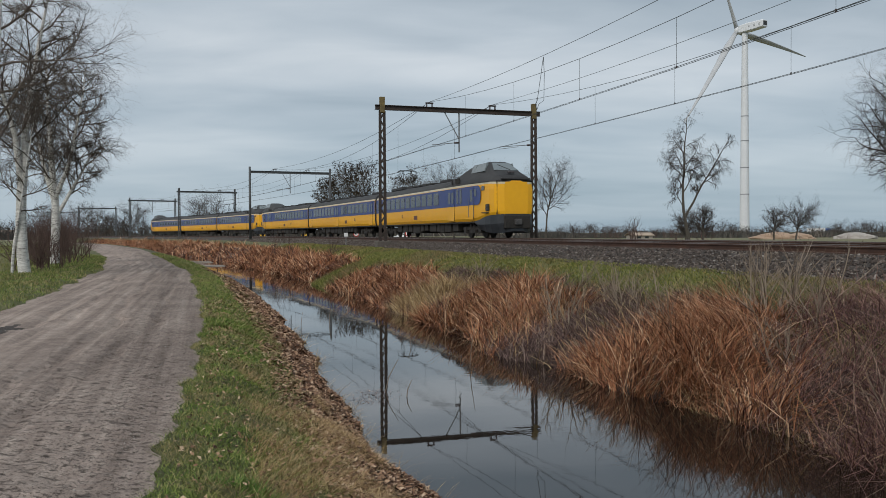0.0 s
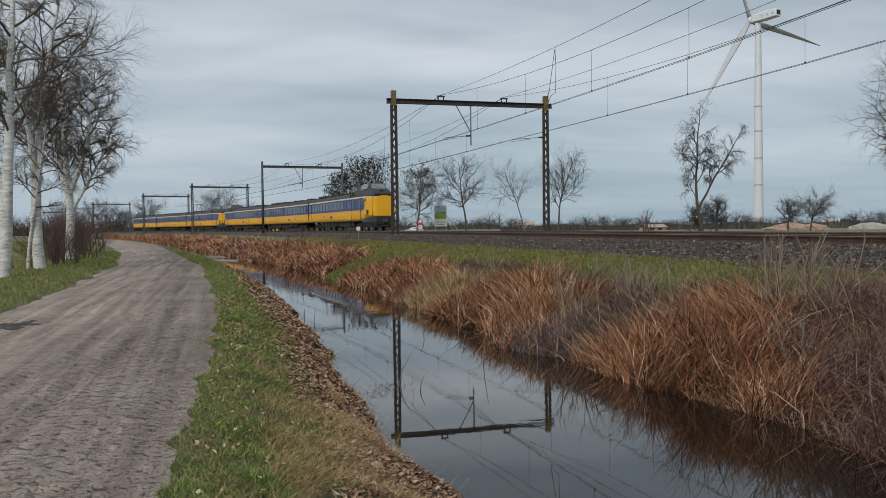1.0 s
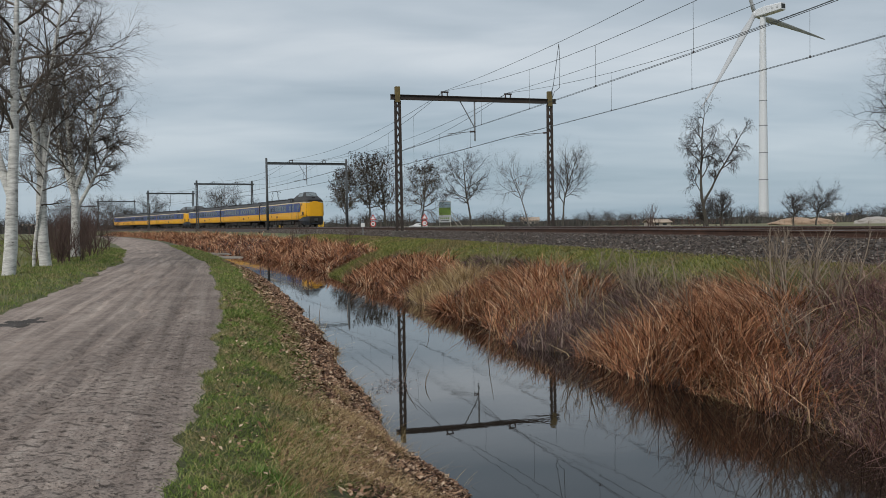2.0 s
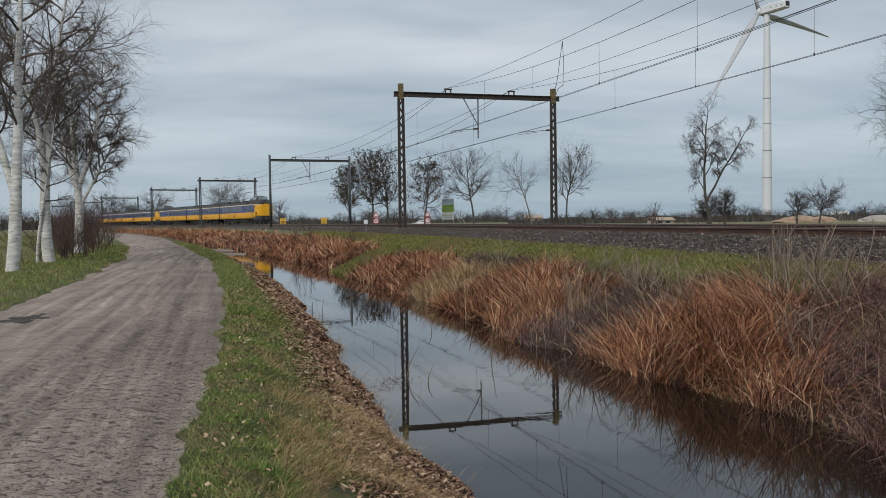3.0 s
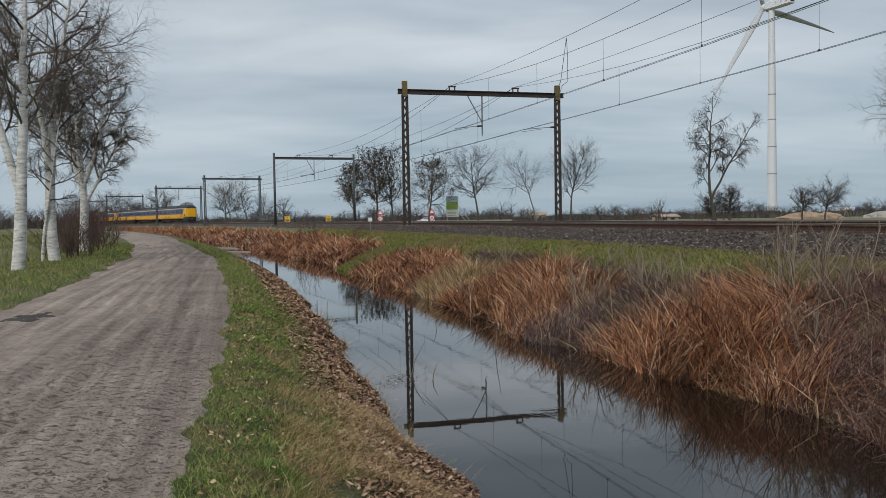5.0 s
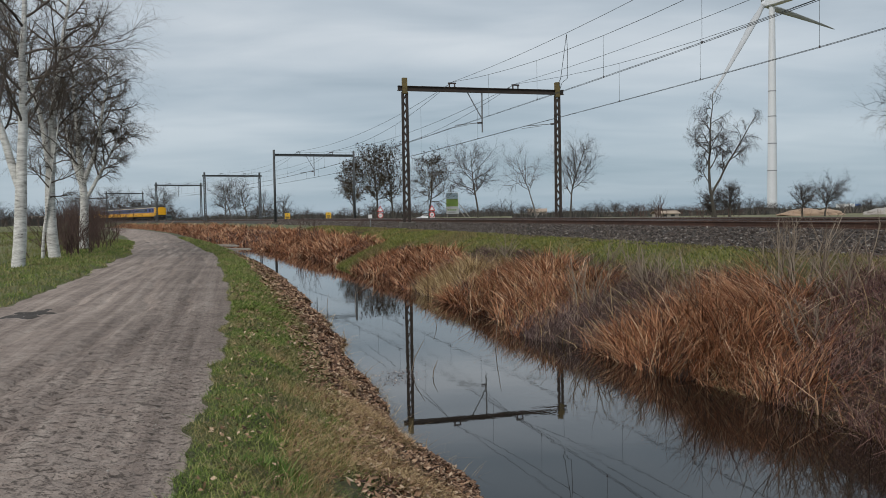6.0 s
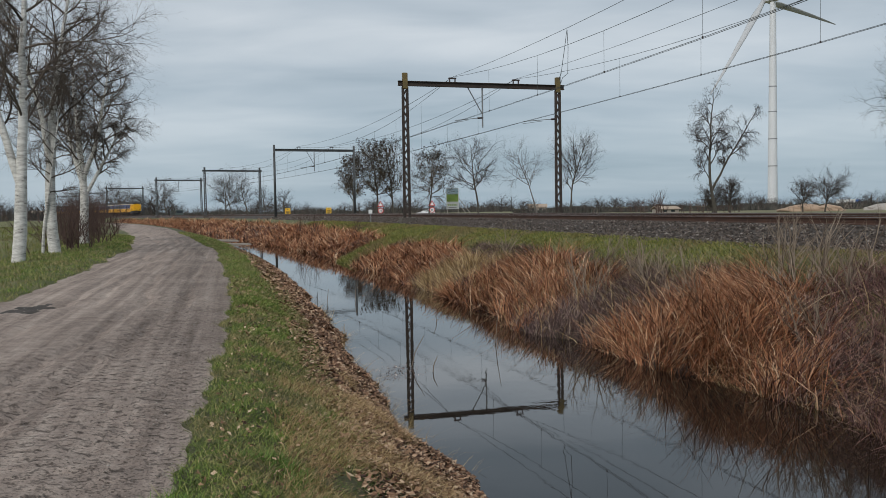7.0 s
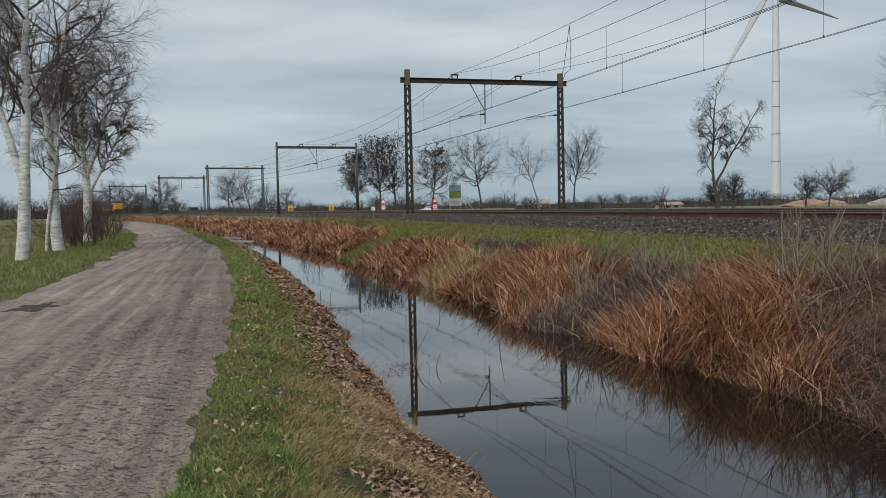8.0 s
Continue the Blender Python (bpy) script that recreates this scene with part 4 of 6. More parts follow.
def car_shell(cab, rng):
    name = "train_cab_car" if cab else "train_middle_car"
    car = thing(name, pose(0, 0, 0), "yellow and blue electric train car with raised dark cab" if cab else "yellow and blue electric train middle car", "train car", "cars of the train")
    bm = bmesh.new()
    front = HALF - 5.2 if cab else HALF
    secs = [body_section(x, 1.45, 1.02, 3.35, 3.9) for x in (-HALF + 0.05, -HALF + 0.2, 0, front)]
    if cab:
        for x, hw, zb, zr in ((HALF - 3.6, 1.44, 1.02, 3.9), (HALF - 2.4, 1.42, 1.08, 3.86), (HALF - 1.5, 1.39, 1.2, 3.82), (HALF - 0.7, 1.34, 1.32, 3.60), (HALF - 0.15, 1.24, 1.36, 3.48), (HALF + 0.14, 1.05, 1.38, 3.43), (HALF + 0.24, 0.75, 1.40, 3.40)):
            secs.append(body_section(x, hw, zb, 3.35 - 0.05 * max(0, x - HALF + 1), zr))
    rings = loft(bm, secs, False, side_faces)
    f0 = bm.faces.new(rings[0][::-1])
    f0.material_index = 2
    f1 = bm.faces.new(rings[-1])
    f1.material_index = 0 if cab else 2
    bmesh.ops.recalc_face_normals(bm, faces=bm.faces[:])
    part("body", bm, [YELLOW, CREAM, ROOFGREY], car)
    # blue band, rounded before the cab
    for s in (-1, 1):
        part("blue_band", panel(bmesh.new(), -HALF + 0.08, (HALF - 1.75) if cab else HALF - 0.08, 2.03, 3.2, s * 1.444, s, 0.010, 0.5 if cab else 0.0, 1), BLUE, car, "dark blue window band")
    part("gangway", box(bmesh.new(), -HALF - 0.28, -0.75, 1.1, -HALF + 0.06, 0.75, 3.4, 0.08), UNDER, car, "black rubber gangway bellows")
    bogie(car, -9.4)
    bogie(car, 9.4)
    gear_boxes(car, rng, -7.3, 7.0)
    pipework(car, -11.5, 3.0 if cab else 12.0)
    part("solebar", box(bmesh.new(), -HALF + 0.1, -1.36, 0.92, (HALF - 2.2) if cab else HALF - 0.1, 1.36, 1.03, 0.02), UNDER, car)
    return car


def cab_end(car):
    """Dome, screens, nose, skirt, lamps and coupler of a cab car (front at +x)."""
    h = HALF
    bm = bmesh.new()
    prof = [(h - 8.4, 3.88, 1.1), (h - 7.0, 4.08, 1.1), (h - 5.8, 4.32, 1.10), (h - 4.9, 4.52, 1.04), (h - 4.1, 4.66, 0.96), (h - 3.0, 4.70, 0.9), (h - 2.3, 4.66, 0.88), (h - 1.3, 4.12, 1.02), (h - 0.55, 3.78, 1.12), (h + 0.1, 3.58, 0.9)]
    secs = []
    for x, zt, w in prof:
        b = 1.40 if x < h - 1.0 else (1.30 if x < h - 0.4 else 1.05)
        zl = 3.36
        half = [(b, zl), (b - 0.06, zl + 0.28 * (zt - zl)), (w + 0.12 * (b - w), zl + 0.5 * (zt - zl)), (w * 0.94, zt - 0.22 * (zt - zl)), (w * 0.78, zt - 0.06 * (zt - zl)), (w * 0.4, zt)]
        secs.append([(x, y, z) for y, z in half] + [(x, -y, z) for y, z in half[::-1]])
    rings = loft(bm, secs, False)
    bm.faces.new(rings[0][::-1])
    bm.faces.new(rings[-1])
    bmesh.ops.recalc_face_normals(bm, faces=bm.faces[:])
    dome = part("cab_dome", bm, ROOFGREY, car, "raised dark grey driver's cab dome", True)
    # raked side panes and windscreen
    for s in (-1, 1):
        for x0, x1, lean in ((h - 4.75, h - 4.15, 0.45), (h - 4.05, h - 3.45, 0.45), (h - 3.35, h - 2.3, 0.1)):
            bm = bmesh.new()
            lo, hi = (s * 0.99, 4.06), (s * 0.83, 4.56)
            q = [(x0, *lo), (x1 + 0.1, *lo), (x1 + lean, *hi), (x0 + lean, *hi)]
            a = [bm.verts.new((x, y + s * 0.02, z + 0.02)) for x, y, z in q]
            b = [bm.verts.new((x, y - s * 0.25, z - 0.1)) for x, y, z in q]
            bm.faces.new(a)
            for k in range(4):
                bm.faces.new((a[k], a[(k + 1) % 4], b[(k + 1) % 4], b[k]))
            bmesh.ops.recalc_face_normals(bm, faces=bm.faces[:])
            part("side_pane", bm, SCREEN, dome, "pale raked cab side window")
    bm = bmesh.new()
    q = [(h - 1.22, -0.80, 4.06), (h - 1.22, 0.80, 4.06), (h - 2.15, 0.54, 4.57), (h - 2.15, -0.54, 4.57)]
    a = [bm.verts.new((x + 0.02, y, z + 0.02)) for x, y, z in q]
    b = [bm.verts.new((x - 0.1, y, z - 0.1)) for x, y, z in q]
    bm.faces.new(a)
    for k in range(4):
        bm.faces.new((a[k], a[(k + 1) % 4], b[(k + 1) % 4], b[k]))
    bmesh.ops.recalc_face_normals(bm, faces=bm.faces[:])
    part("windscreen", bm, SCREEN, dome, "raked windscreen with the sky's light put in as pale grey")
    part("wiper", tube(bmesh.new(), [(h - 0.9, 0.1, 4.09), (h - 1.5, -0.45, 4.42)], 0.02, 5), UNDER, dome)
    part("top_lamp", box(bmesh.new(), h - 0.62, -0.2, 3.84, h - 0.42, 0.2, 3.98, 0.04), LAMP, dome)
    # roof-side vents behind the cab
    for s in (-1, 1):
        part("roof_vent", panel(bmesh.new(), h - 6.3, h - 5.5, 3.52, 3.86, s * 1.36, s, 0.05, 0.06), UNDER, dome)
        part("roof_slot", panel(bmesh.new(), h - 7.0, h - 6.8, 3.5, 3.74, s * 1.36, s, 0.06, 0.05), UNDER, dome)
        # cab side: square lamp opening, corner lamp cluster, seam
        part("marker_window", panel(bmesh.new(), h - 1.75, h - 1.28, 2.86, 3.12, s * 1.385, s, 0.03, 0.06), LAMP, car, "small black rounded opening")
        bm = panel(bmesh.new(), h - 1.15, h - 0.62, 1.62, 2.02, s * 1.335, s, 0.05, 0.08)
        cl = part("lamp_cluster", bm, UNDER, car, "black corner lamp cluster")
        for zc in (1.73, 1.91):
            part("lamp", tube(bmesh.new(), [(h - 0.88, s * 1.38, zc), (h - 0.88, s * 1.40, zc)], 0.075, 14), LAMP, cl)
        part("step", box(bmesh.new(), h - 1.7, s * 1.36 - 0.06, 1.5, h - 0.75, s * 1.36 + 0.06, 1.55), UNDER, car)
    # recessed front door panel with seams
    for s in (-1, 1):
        part("front_seam", box(bmesh.new(), h - 0.12, s * 1.12 - 0.012, 1.42, h + 0.04, s * 1.12 + 0.012, 3.4), UNDER, car)
    part("front_panel", box(bmesh.new(), h + 0.1, -0.64, 1.46, h + 0.25, 0.64, 3.30, 0.006), YELLOW, car, "yellow front gangway door panel")
    part("hood", box(bmesh.new(), h - 0.35, -0.92, 3.42, h + 0.24, 0.92, 3.54, 0.05), ROOFGREY, car)
    # grey skirt with the black coupler pocket
    bm = bmesh.new()
    secs = []
    for x, hw, zt, zb in ((h - 2.9, 1.36, 1.04, 0.8), (h - 2.2, 1.38, 1.10, 0.52), (h - 1.3, 1.36, 1.28, 0.36), (h - 0.6, 1.28, 1.36, 0.30), (h + 0.0, 1.1, 1.40, 0.30), (h + 0.3, 0.78, 1.42, 0.34), (h + 0.42, 0.5, 1.42, 0.40)):
        secs.append([(x, hw, zt), (x + 0.02, hw + 0.02, (zt + zb) / 2), (x, hw - 0.12, zb), (x, -hw + 0.12, zb), (x + 0.02, -hw - 0.02, (zt + zb) / 2), (x, -hw, zt)])
    rings = loft(bm, secs)
    bm.faces.new(rings[0][::-1])
    bm.faces.new(rings[-1])
    bmesh.ops.recalc_face_normals(bm, faces=bm.faces[:])
    part("skirt", bm, SKIRT, car, "dark grey nose skirt")
    part("coupler_pocket", box(bmesh.new(), h - 0.4, -0.82, 0.56, h + 0.47, 0.82, 1.36, 0.06), UNDER, car, "black coupler opening")
    bm = bmesh.new()
    box(bm, h + 0.3, -0.22, 0.78, h + 0.62, 0.22, 1.12, 0.04)
    tube(bm, [(h + 0.5, -0.1, 0.95), (h + 0.66, -0.1, 0.95)], [0.14, 0.06], 10)
    part("coupler", bm, COUPLER, car, "dark steel automatic coupler head")


def cab_car(with_pantograph):
    rng = random.Random(11)
    car = car_shell(True, rng)
    cab_end(car)
    windows(car, [-11.0 + 1.36 * k for k in range(11)], 1.06)
    windows(car, [HALF - 5.95, HALF - 5.35], 0.34, 0.95, 2.18)
    door(car, HALF - 7.55, 1.2)
    door(car, HALF - 3.55, 0.62, 1.15, False, "blue driver's door with yellow foot")
    door(car, -HALF + 0.45, 1.1)
    for x in (-2.1,):
        for s in (-1, 1):
            part("grille", panel(bmesh.new(), x, x + 0.85, 1.32, 1.62, s * 1.452, s, 0.01, 0.03), EMBLEM, car, "dark ventilation grille")
    logo(car, -5.3)
    for s in (-1, 1):
        for dx in (-0.12, 0.72):
            part("handrail", tube(bmesh.new(), [(HALF - 3.55 + dx, s * 1.5, 1.3), (HALF - 3.55 + dx, s * 1.52, 2.5)], 0.018, 6), GALV, car)
        part("cab_side_pane", panel(bmesh.new(), HALF - 2.8, HALF - 2.45, 2.55, 3.0, s * 1.456, s, 0.012, 0.05), WINDOW, car)
    if with_pantograph:
        pantograph(car, -8.6)
    return car


def middle_car():
    car = car_shell(False, random.Random(12))
    windows(car, [-10.6 + 1.36 * k for k in range(7)] + [1.55 + 1.36 * k for k in range(7)], 1.06)
    door(car, -HALF + 0.6, 1.2)
    door(car, HALF - 1.9, 1.2)
    door(car, -0.75, 1.2)
    for s in (-1, 1):
        part("grille", panel(bmesh.new(), 3.0, 3.85, 1.32, 1.62, s * 1.452, s, 0.01, 0.03), EMBLEM, car, "dark ventilation grille")
    logo(car, 6.5)
    return car


def build_train():
    a, b, c = cab_car(True), middle_car(), cab_car(False)
    cars = [(a, 0), (b, 0), (c, 180)]
    for o, turn in list(cars):
        cars.append((copy_thing(o, pose(0, 0, 0)), turn))
    return cars


TRAIN = build_train()
CAR_CENTRES = [13.5, 40.3, 67.1, 94.9, 121.7, 148.5]
NOSE_T = [0.0, 0.5, 1.5, 3.0, 4.0, 4.5, 6.0, 7.0, 8.0]
NOSE_S = [-3.2, 12.9, 45.0, 91.6, 121.0, 135.3, 178.6, 208.2, 238.5]
NOSE = np.polyfit(NOSE_T, NOSE_S, 3)


def train_rows(centre, turn):
    rows = []
    for k in range(33):
        t = k * 0.25
        s = float(np.polyval(NOSE, t)) + centre
        p, q = along(s - 9.4, 2.2), along(s + 9.4, 2.2)
        m = (p + q) / 2
        a = math.degrees(math.atan2(p.y - q.y, p.x - q.x)) + turn
        rows.append((t, pose(m.x, m.y, RAIL_Z, 0, 0, a)))
    return rows


# ---- trees ----
def grow(seed, height, radius, spec):
    """Branching tree. spec per level: count, length ratio, angle, wobble, pull up or down, segments. Returns trunk and twig meshes as arrays."""
    rng = random.Random(seed)
    out = [([], []), ([], [])]

    def ring(vs, p, d, r, n):
        s = d.cross(Vector((0.31, 0.17, 0.93)))
        s = s.normalized() if s.length > 1e-3 else Vector((1, 0, 0))
        v = s.cross(d)
        k = len(vs)
        for i in range(n):
            a = 6.2832 * i / n
            q = p + s * (math.cos(a) * r) + v * (math.sin(a) * r)
            vs.append((q.x, q.y, q.z))
        return k

    def branch(p, d, length, r, level):
        sp = spec[level]
        vs, fs = out[0] if level < spec[0]["thick"] else out[1]
        n = (10, 6, 4, 3, 3, 3)[level]
        segs = sp["seg"]
        pts = [(p.copy(), d.copy(), r)]
        prev = ring(vs, p, d, r, n)
        tip = sp.get("tip", 0.25)
        for i in range(segs):
            f = (i + 1) / segs
            w = sp["wob"]
            d = (d + Vector((rng.gauss(0, w), rng.gauss(0, w), rng.gauss(0, w) + sp["pull"]))).normalized()
            p = p + d * (length / segs)
            rr = r * (1 - (1 - tip) * f)
            cur = ring(vs, p, d, rr, n)
            for k in range(n):
                fs.append((prev + k, prev + (k + 1) % n, cur + (k + 1) % n, cur + k))
            prev = cur
            pts.append((p.copy(), d.copy(), rr))
        if level + 1 >= len(spec):
            return
        nx = spec[level + 1]
        cnt = nx["count"]
        cnt = max(2, int(round(cnt * rng.uniform(0.8, 1.2))))
        for c in range(cnt):
            f = nx["from"] + (1 - nx["from"]) * (c + rng.random()) / cnt
            x = f * segs
            i = min(int(x), segs - 1)
            g = x - i
            q = pts[i][0].lerp(pts[i + 1][0], g)
            dd = pts[i][1].lerp(pts[i + 1][1], g).normalized()
            rr = pts[i][2] + (pts[i + 1][2] - pts[i][2]) * g
            az = rng.uniform(0, 6.2832) if level else c * 2.4 + rng.uniform(-0.5, 0.5)
            s = dd.cross(Vector((math.cos(az), math.sin(az), 0.13))).normalized()
            ang = radians(nx["angle"] * rng.uniform(0.7, 1.3))
            nd = (dd * math.cos(ang) + s * math.sin(ang)).normalized()
            ln = length * nx["ratio"] * rng.uniform(0.65, 1.2) * (nx.get("low", 1.0) + (1 - nx.get("low", 1.0)) * (1 - f) * 1.0 if level else (0.55 + 0.75 * math.sin(math.pi * min(1, 0.25 + 0.8 * (f - nx["from"]) / (1 - nx["from"] + 1e-6)))))
            branch(q, nd, ln, min(rr * 0.72, nx.get("rmax", 9)), level + 1)

    lean = spec[0].get("lean", (0, 0))
    branch(Vector((0, 0, -0.25)), Vector((lean[0], lean[1], 1)).normalized(), height, radius, 0)
    return out


def spec_of(limbs, twigs, fine, finest=0, start=0.35, angle=45, weep=0.0, wob=0.1, lean=(0, 0), thick=2, limb_ratio=0.5, pull=0.06, rmin=0.006):
    sp = [dict(seg=10, wob=wob * 0.6, pull=0.05, lean=lean, thick=thick, tip=0.12),
          {"count": limbs, "ratio": limb_ratio, "angle": angle, "wob": wob, "pull": pull, "seg": 7, "from": start, "tip": 0.2},
          {"count": twigs, "ratio": 0.45, "angle": 42, "wob": wob * 1.3, "pull": pull * 0.5 - weep * 0.35, "seg": 5, "from": 0.15, "rmax": rmin * 5},
          {"count": fine, "ratio": 0.5, "angle": 38, "wob": wob * 1.5, "pull": -weep, "seg": 4, "from": 0.1, "rmax": rmin * 2.2}]
    if finest:
        sp.append({"count": finest, "ratio": 0.5, "angle": 34, "wob": wob * 1.6, "pull": -weep * 1.3, "seg": 3, "from": 0.1, "rmax": rmin})
    return sp


def tree_thing(name, where, label, category, group, seed, height, radius, spec, bark, twig, turn=0.0):
    t = thing(name, pose(*where, 0, 0, turn), label, category, group)
    (v0, f0), (v1, f1) = grow(seed, height, radius, spec)
    mesh_object("trunk", v0, f0, bark, t, True)
    if twig == TWIG_LEAFY:
        rng = np.random.default_rng(seed)
        at = np.array(v1)
        at = at[rng.integers(0, len(at), 5500)]
        at = at[at[:, 2] > height * 0.36]
        n = len(at)
        a, s = rng.normal(0, 1, (n, 3)), rng.uniform(0.03, 0.085, n)[:, None]
        b = rng.normal(0, 1, (n, 3))
        v = np.stack([at - a * s, at + b * s * 0.6, at + a * s, at - b * s * 0.6], 1).reshape(-1, 3)
        o = np.arange(n) * 4
        lv = big_mesh("dead_leaf_mass", v, np.stack([o, o + 1, o + 2, o + 3], 1), DEADLEAF, t)
        tagged(lv, "withered dark brown leaves", kind="stuff")
    big = big_mesh("crown", np.array(v1), np.array(f1), twig, t)
    big.data.polygons.foreach_set("use_smooth", [True] * len(big.data.polygons))
    return t


def forked_birch(where, label, seed, height, radius, arms, twigs=9, weeping=False):
    """Birch whose trunk splits into several stems; each stem is a whole small tree joined in one trunk mesh."""
    t = thing("birch_tree", pose(*where), label, "birch tree", "birches beside the road")
    tv, tf, cv, cf = [], [], [], []
    for k, (z0, dx, dy, lx, ly, h, r) in enumerate(arms):
        sp = spec_of(21, twigs, 8, 5, 0.36 if z0 < 1 else 0.2, 56, 0.12, 0.14, (lx, ly), 1, 0.25, 0.05, 0.005)
        sp[0]["wob"] = 0.066
        sp[4]["seg"] = 2
        if weeping:
            sp = spec_of(14, 9, 8, 6, 0.45 if z0 < 1 else 0.25, 46, 0.42, 0.15, (lx, ly), 1, 0.18 if h > 6 else 0.3, 0.05, 0.0095)
            sp[4]["seg"] = 2
        sp[1]["rmax"] = 0.10 if weeping else 0.045
        (v0, f0), (v1, f1) = grow(seed + k, h, r, sp)
        if k == 0:
            stem = np.array(v0[:110]).reshape(11, 10, 3).mean(1)
        elif z0 > 1:
            # a fork grows out of the main stem
            dx, dy = (float(np.interp(z0, stem[:, 2], stem[:, q])) for q in (0, 1))
        for (dv, df, sv, sf) in ((tv, tf, v0, f0), (cv, cf, v1, f1)):
            o = len(dv)
            dv.extend((x + dx, y + dy, z + z0) for x, y, z in sv)
            df.extend(tuple(i + o for i in q) for q in sf)
    mesh_object("trunk", tv, tf, BARK if weeping else BIRCH, t, True)
    big_mesh("crown", np.array(cv), np.array(cf), TWIG_FAR if weeping else TWIG, t)
    return t


forked_birch((-14.7, 29.0, -0.1), "tall leafless birch with a forked white trunk", 21, 14, 0.2,
             [(0, 0, 0, 0.02, 0.0, 12.5, 0.24), (2.9, -0.05, 0, -0.45, 0.0, 9.0, 0.15)], 10)
forked_birch((-16.4, 35.6, -0.1), "leafless birch with a leaning white trunk and slim side stem", 31, 13, 0.2,
             [(0, 0, 0, -0.13, 0.0, 12.5, 0.26), (0, -0.45, -0.2, -0.02, 0, 8.0, 0.07), (3.5, -0.5, 0, 0.06, 0, 8.5, 0.15)], 10)
forked_birch((-19.6, 46.0, -0.1), "broad leafless birch with dense dark twigs", 41, 13, 0.2,
             [(0, 0, 0, 0.0, 0.0, 11.5, 0.27), (3.6, 0, 0, -0.35, 0.1, 6.6, 0.14), (3.8, 0.05, 0, 0.35, -0.05, 7.4, 0.14), (2.9, 0.1, 0, 0.75, 0.1, 5.8, 0.11)], 11)


def bush(name, where, label, category, group, seed, height, stems, spread, material, rmin=0.006):
    """Many-stemmed bare bush."""
    rng = random.Random(seed)
    t = thing(name, pose(*where), label, category, group)
    for k in range(stems):
        sp = [dict(seg=5, wob=0.09, pull=0.03, lean=(rng.gauss(0, 0.28), rng.gauss(0, 0.28)), thick=0, tip=0.25),
              {"count": 7, "ratio": 0.42, "angle": 30, "wob": 0.1, "pull": 0.05, "seg": 4, "from": 0.2, "rmax": rmin * 1.6},
              {"count": 4, "ratio": 0.45, "angle": 28, "wob": 0.12, "pull": 0.05, "seg": 3, "from": 0.2, "rmax": rmin}]
        _, (v, f) = grow(seed * 100 + k, height * rng.uniform(0.6, 1.1), rmin * 3, sp)
        dx, dy = rng.uniform(-1, 1) * spread[0], rng.uniform(-1, 1) * spread[1]
        big_mesh("stem", np.array(v) + np.array((dx, dy, 0.0)), np.array(f), material, t)
    return t


for k, (y, off, h, n, sp) in enumerate([(38.0, 3.2, 2.6, 22, (0.9, 1.5)), (45.0, 2.6, 2.4, 26, (0.9, 2.0)), (53.0, 2.8, 3.0, 26, (1.0, 2.5)), (63.0, 3.0, 3.4, 26, (1.2, 3)), (75.0, 3.4, 3.6, 24, (1.4, 3.5)), (90.0, 4.0, 4.2, 24, (1.6, 4)), (110.0, 5.0, 4.6, 24, (2.0, 5))]):
    bush("shrub", (float(road_left(y)) - off, y, -0.15), "dense leafless brown shrub below the birches", "shrub", "shrubs beside the road", 60 + k, h, n, sp, TWIG_SHRUB, 0.009)


def row_tree(x, y, h, label, seed, spec, twig, radius, bark=None, z=0.2, turn=0.0):
    return tree_thing("roadside_tree", (x, y, z), label, "tree", "trees along the far road", seed, h, radius, spec, bark or BARK, twig, turn)


# trees along the road beyond the railway
row_tree(-14.6, 138, 10.4, "leafless roadside tree with dead brown leaf clumps", 71, spec_of(20, 11, 7, 4, 0.28, 52, 0.0, 0.12, (-0.05, 0), 2, 0.36, 0.06, 0.026), TWIG_LEAFY, 0.17)
row_tree(-11.4, 140, 11.4, "leafless roadside tree with dead brown leaf clumps", 72, spec_of(20, 11, 7, 4, 0.28, 52, 0.0, 0.12, (0.04, 0), 2, 0.36, 0.06, 0.026), TWIG_LEAFY, 0.18)
row_tree(-8.6, 141, 11.6, "leafless roadside tree with dead brown leaf clumps", 73, spec_of(20, 11, 7, 4, 0.28, 52, 0.0, 0.12, (0.02, 0), 2, 0.36, 0.06, 0.026), TWIG_LEAFY, 0.18)
row_tree(-2.7, 145, 10.6, "leafless round-crowned roadside tree with dead leaves", 74, spec_of(22, 11, 7, 4, 0.34, 66, 0.0, 0.13, (0, 0), 2, 0.38, 0.05, 0.026), TWIG_LEAFY, 0.19)
row_tree(5.8, 145, 12.6, "bare roadside tree with a wide spreading crown", 75, spec_of(20, 10, 7, 4, 0.34, 64, 0.0, 0.13, (0, 0), 2, 0.42, 0.05, 0.017), TWIG_FAR, 0.2)
row_tree(16.5, 150, 12.6, "thin pale bare tree with a leaning trunk", 76, spec_of(16, 9, 7, 3, 0.40, 52, 0.0, 0.16, (-0.16, 0), 2, 0.36, 0.05, 0.017), TWIG_GREY, 0.15, TWIG_GREY)
row_tree(22.2, 150, 13.8, "bare upright roadside tree with fine twigs", 77, spec_of(22, 10, 7, 4, 0.30, 44, 0.0, 0.1, (0, 0), 2, 0.34, 0.07, 0.016), TWIG_FAR, 0.18)
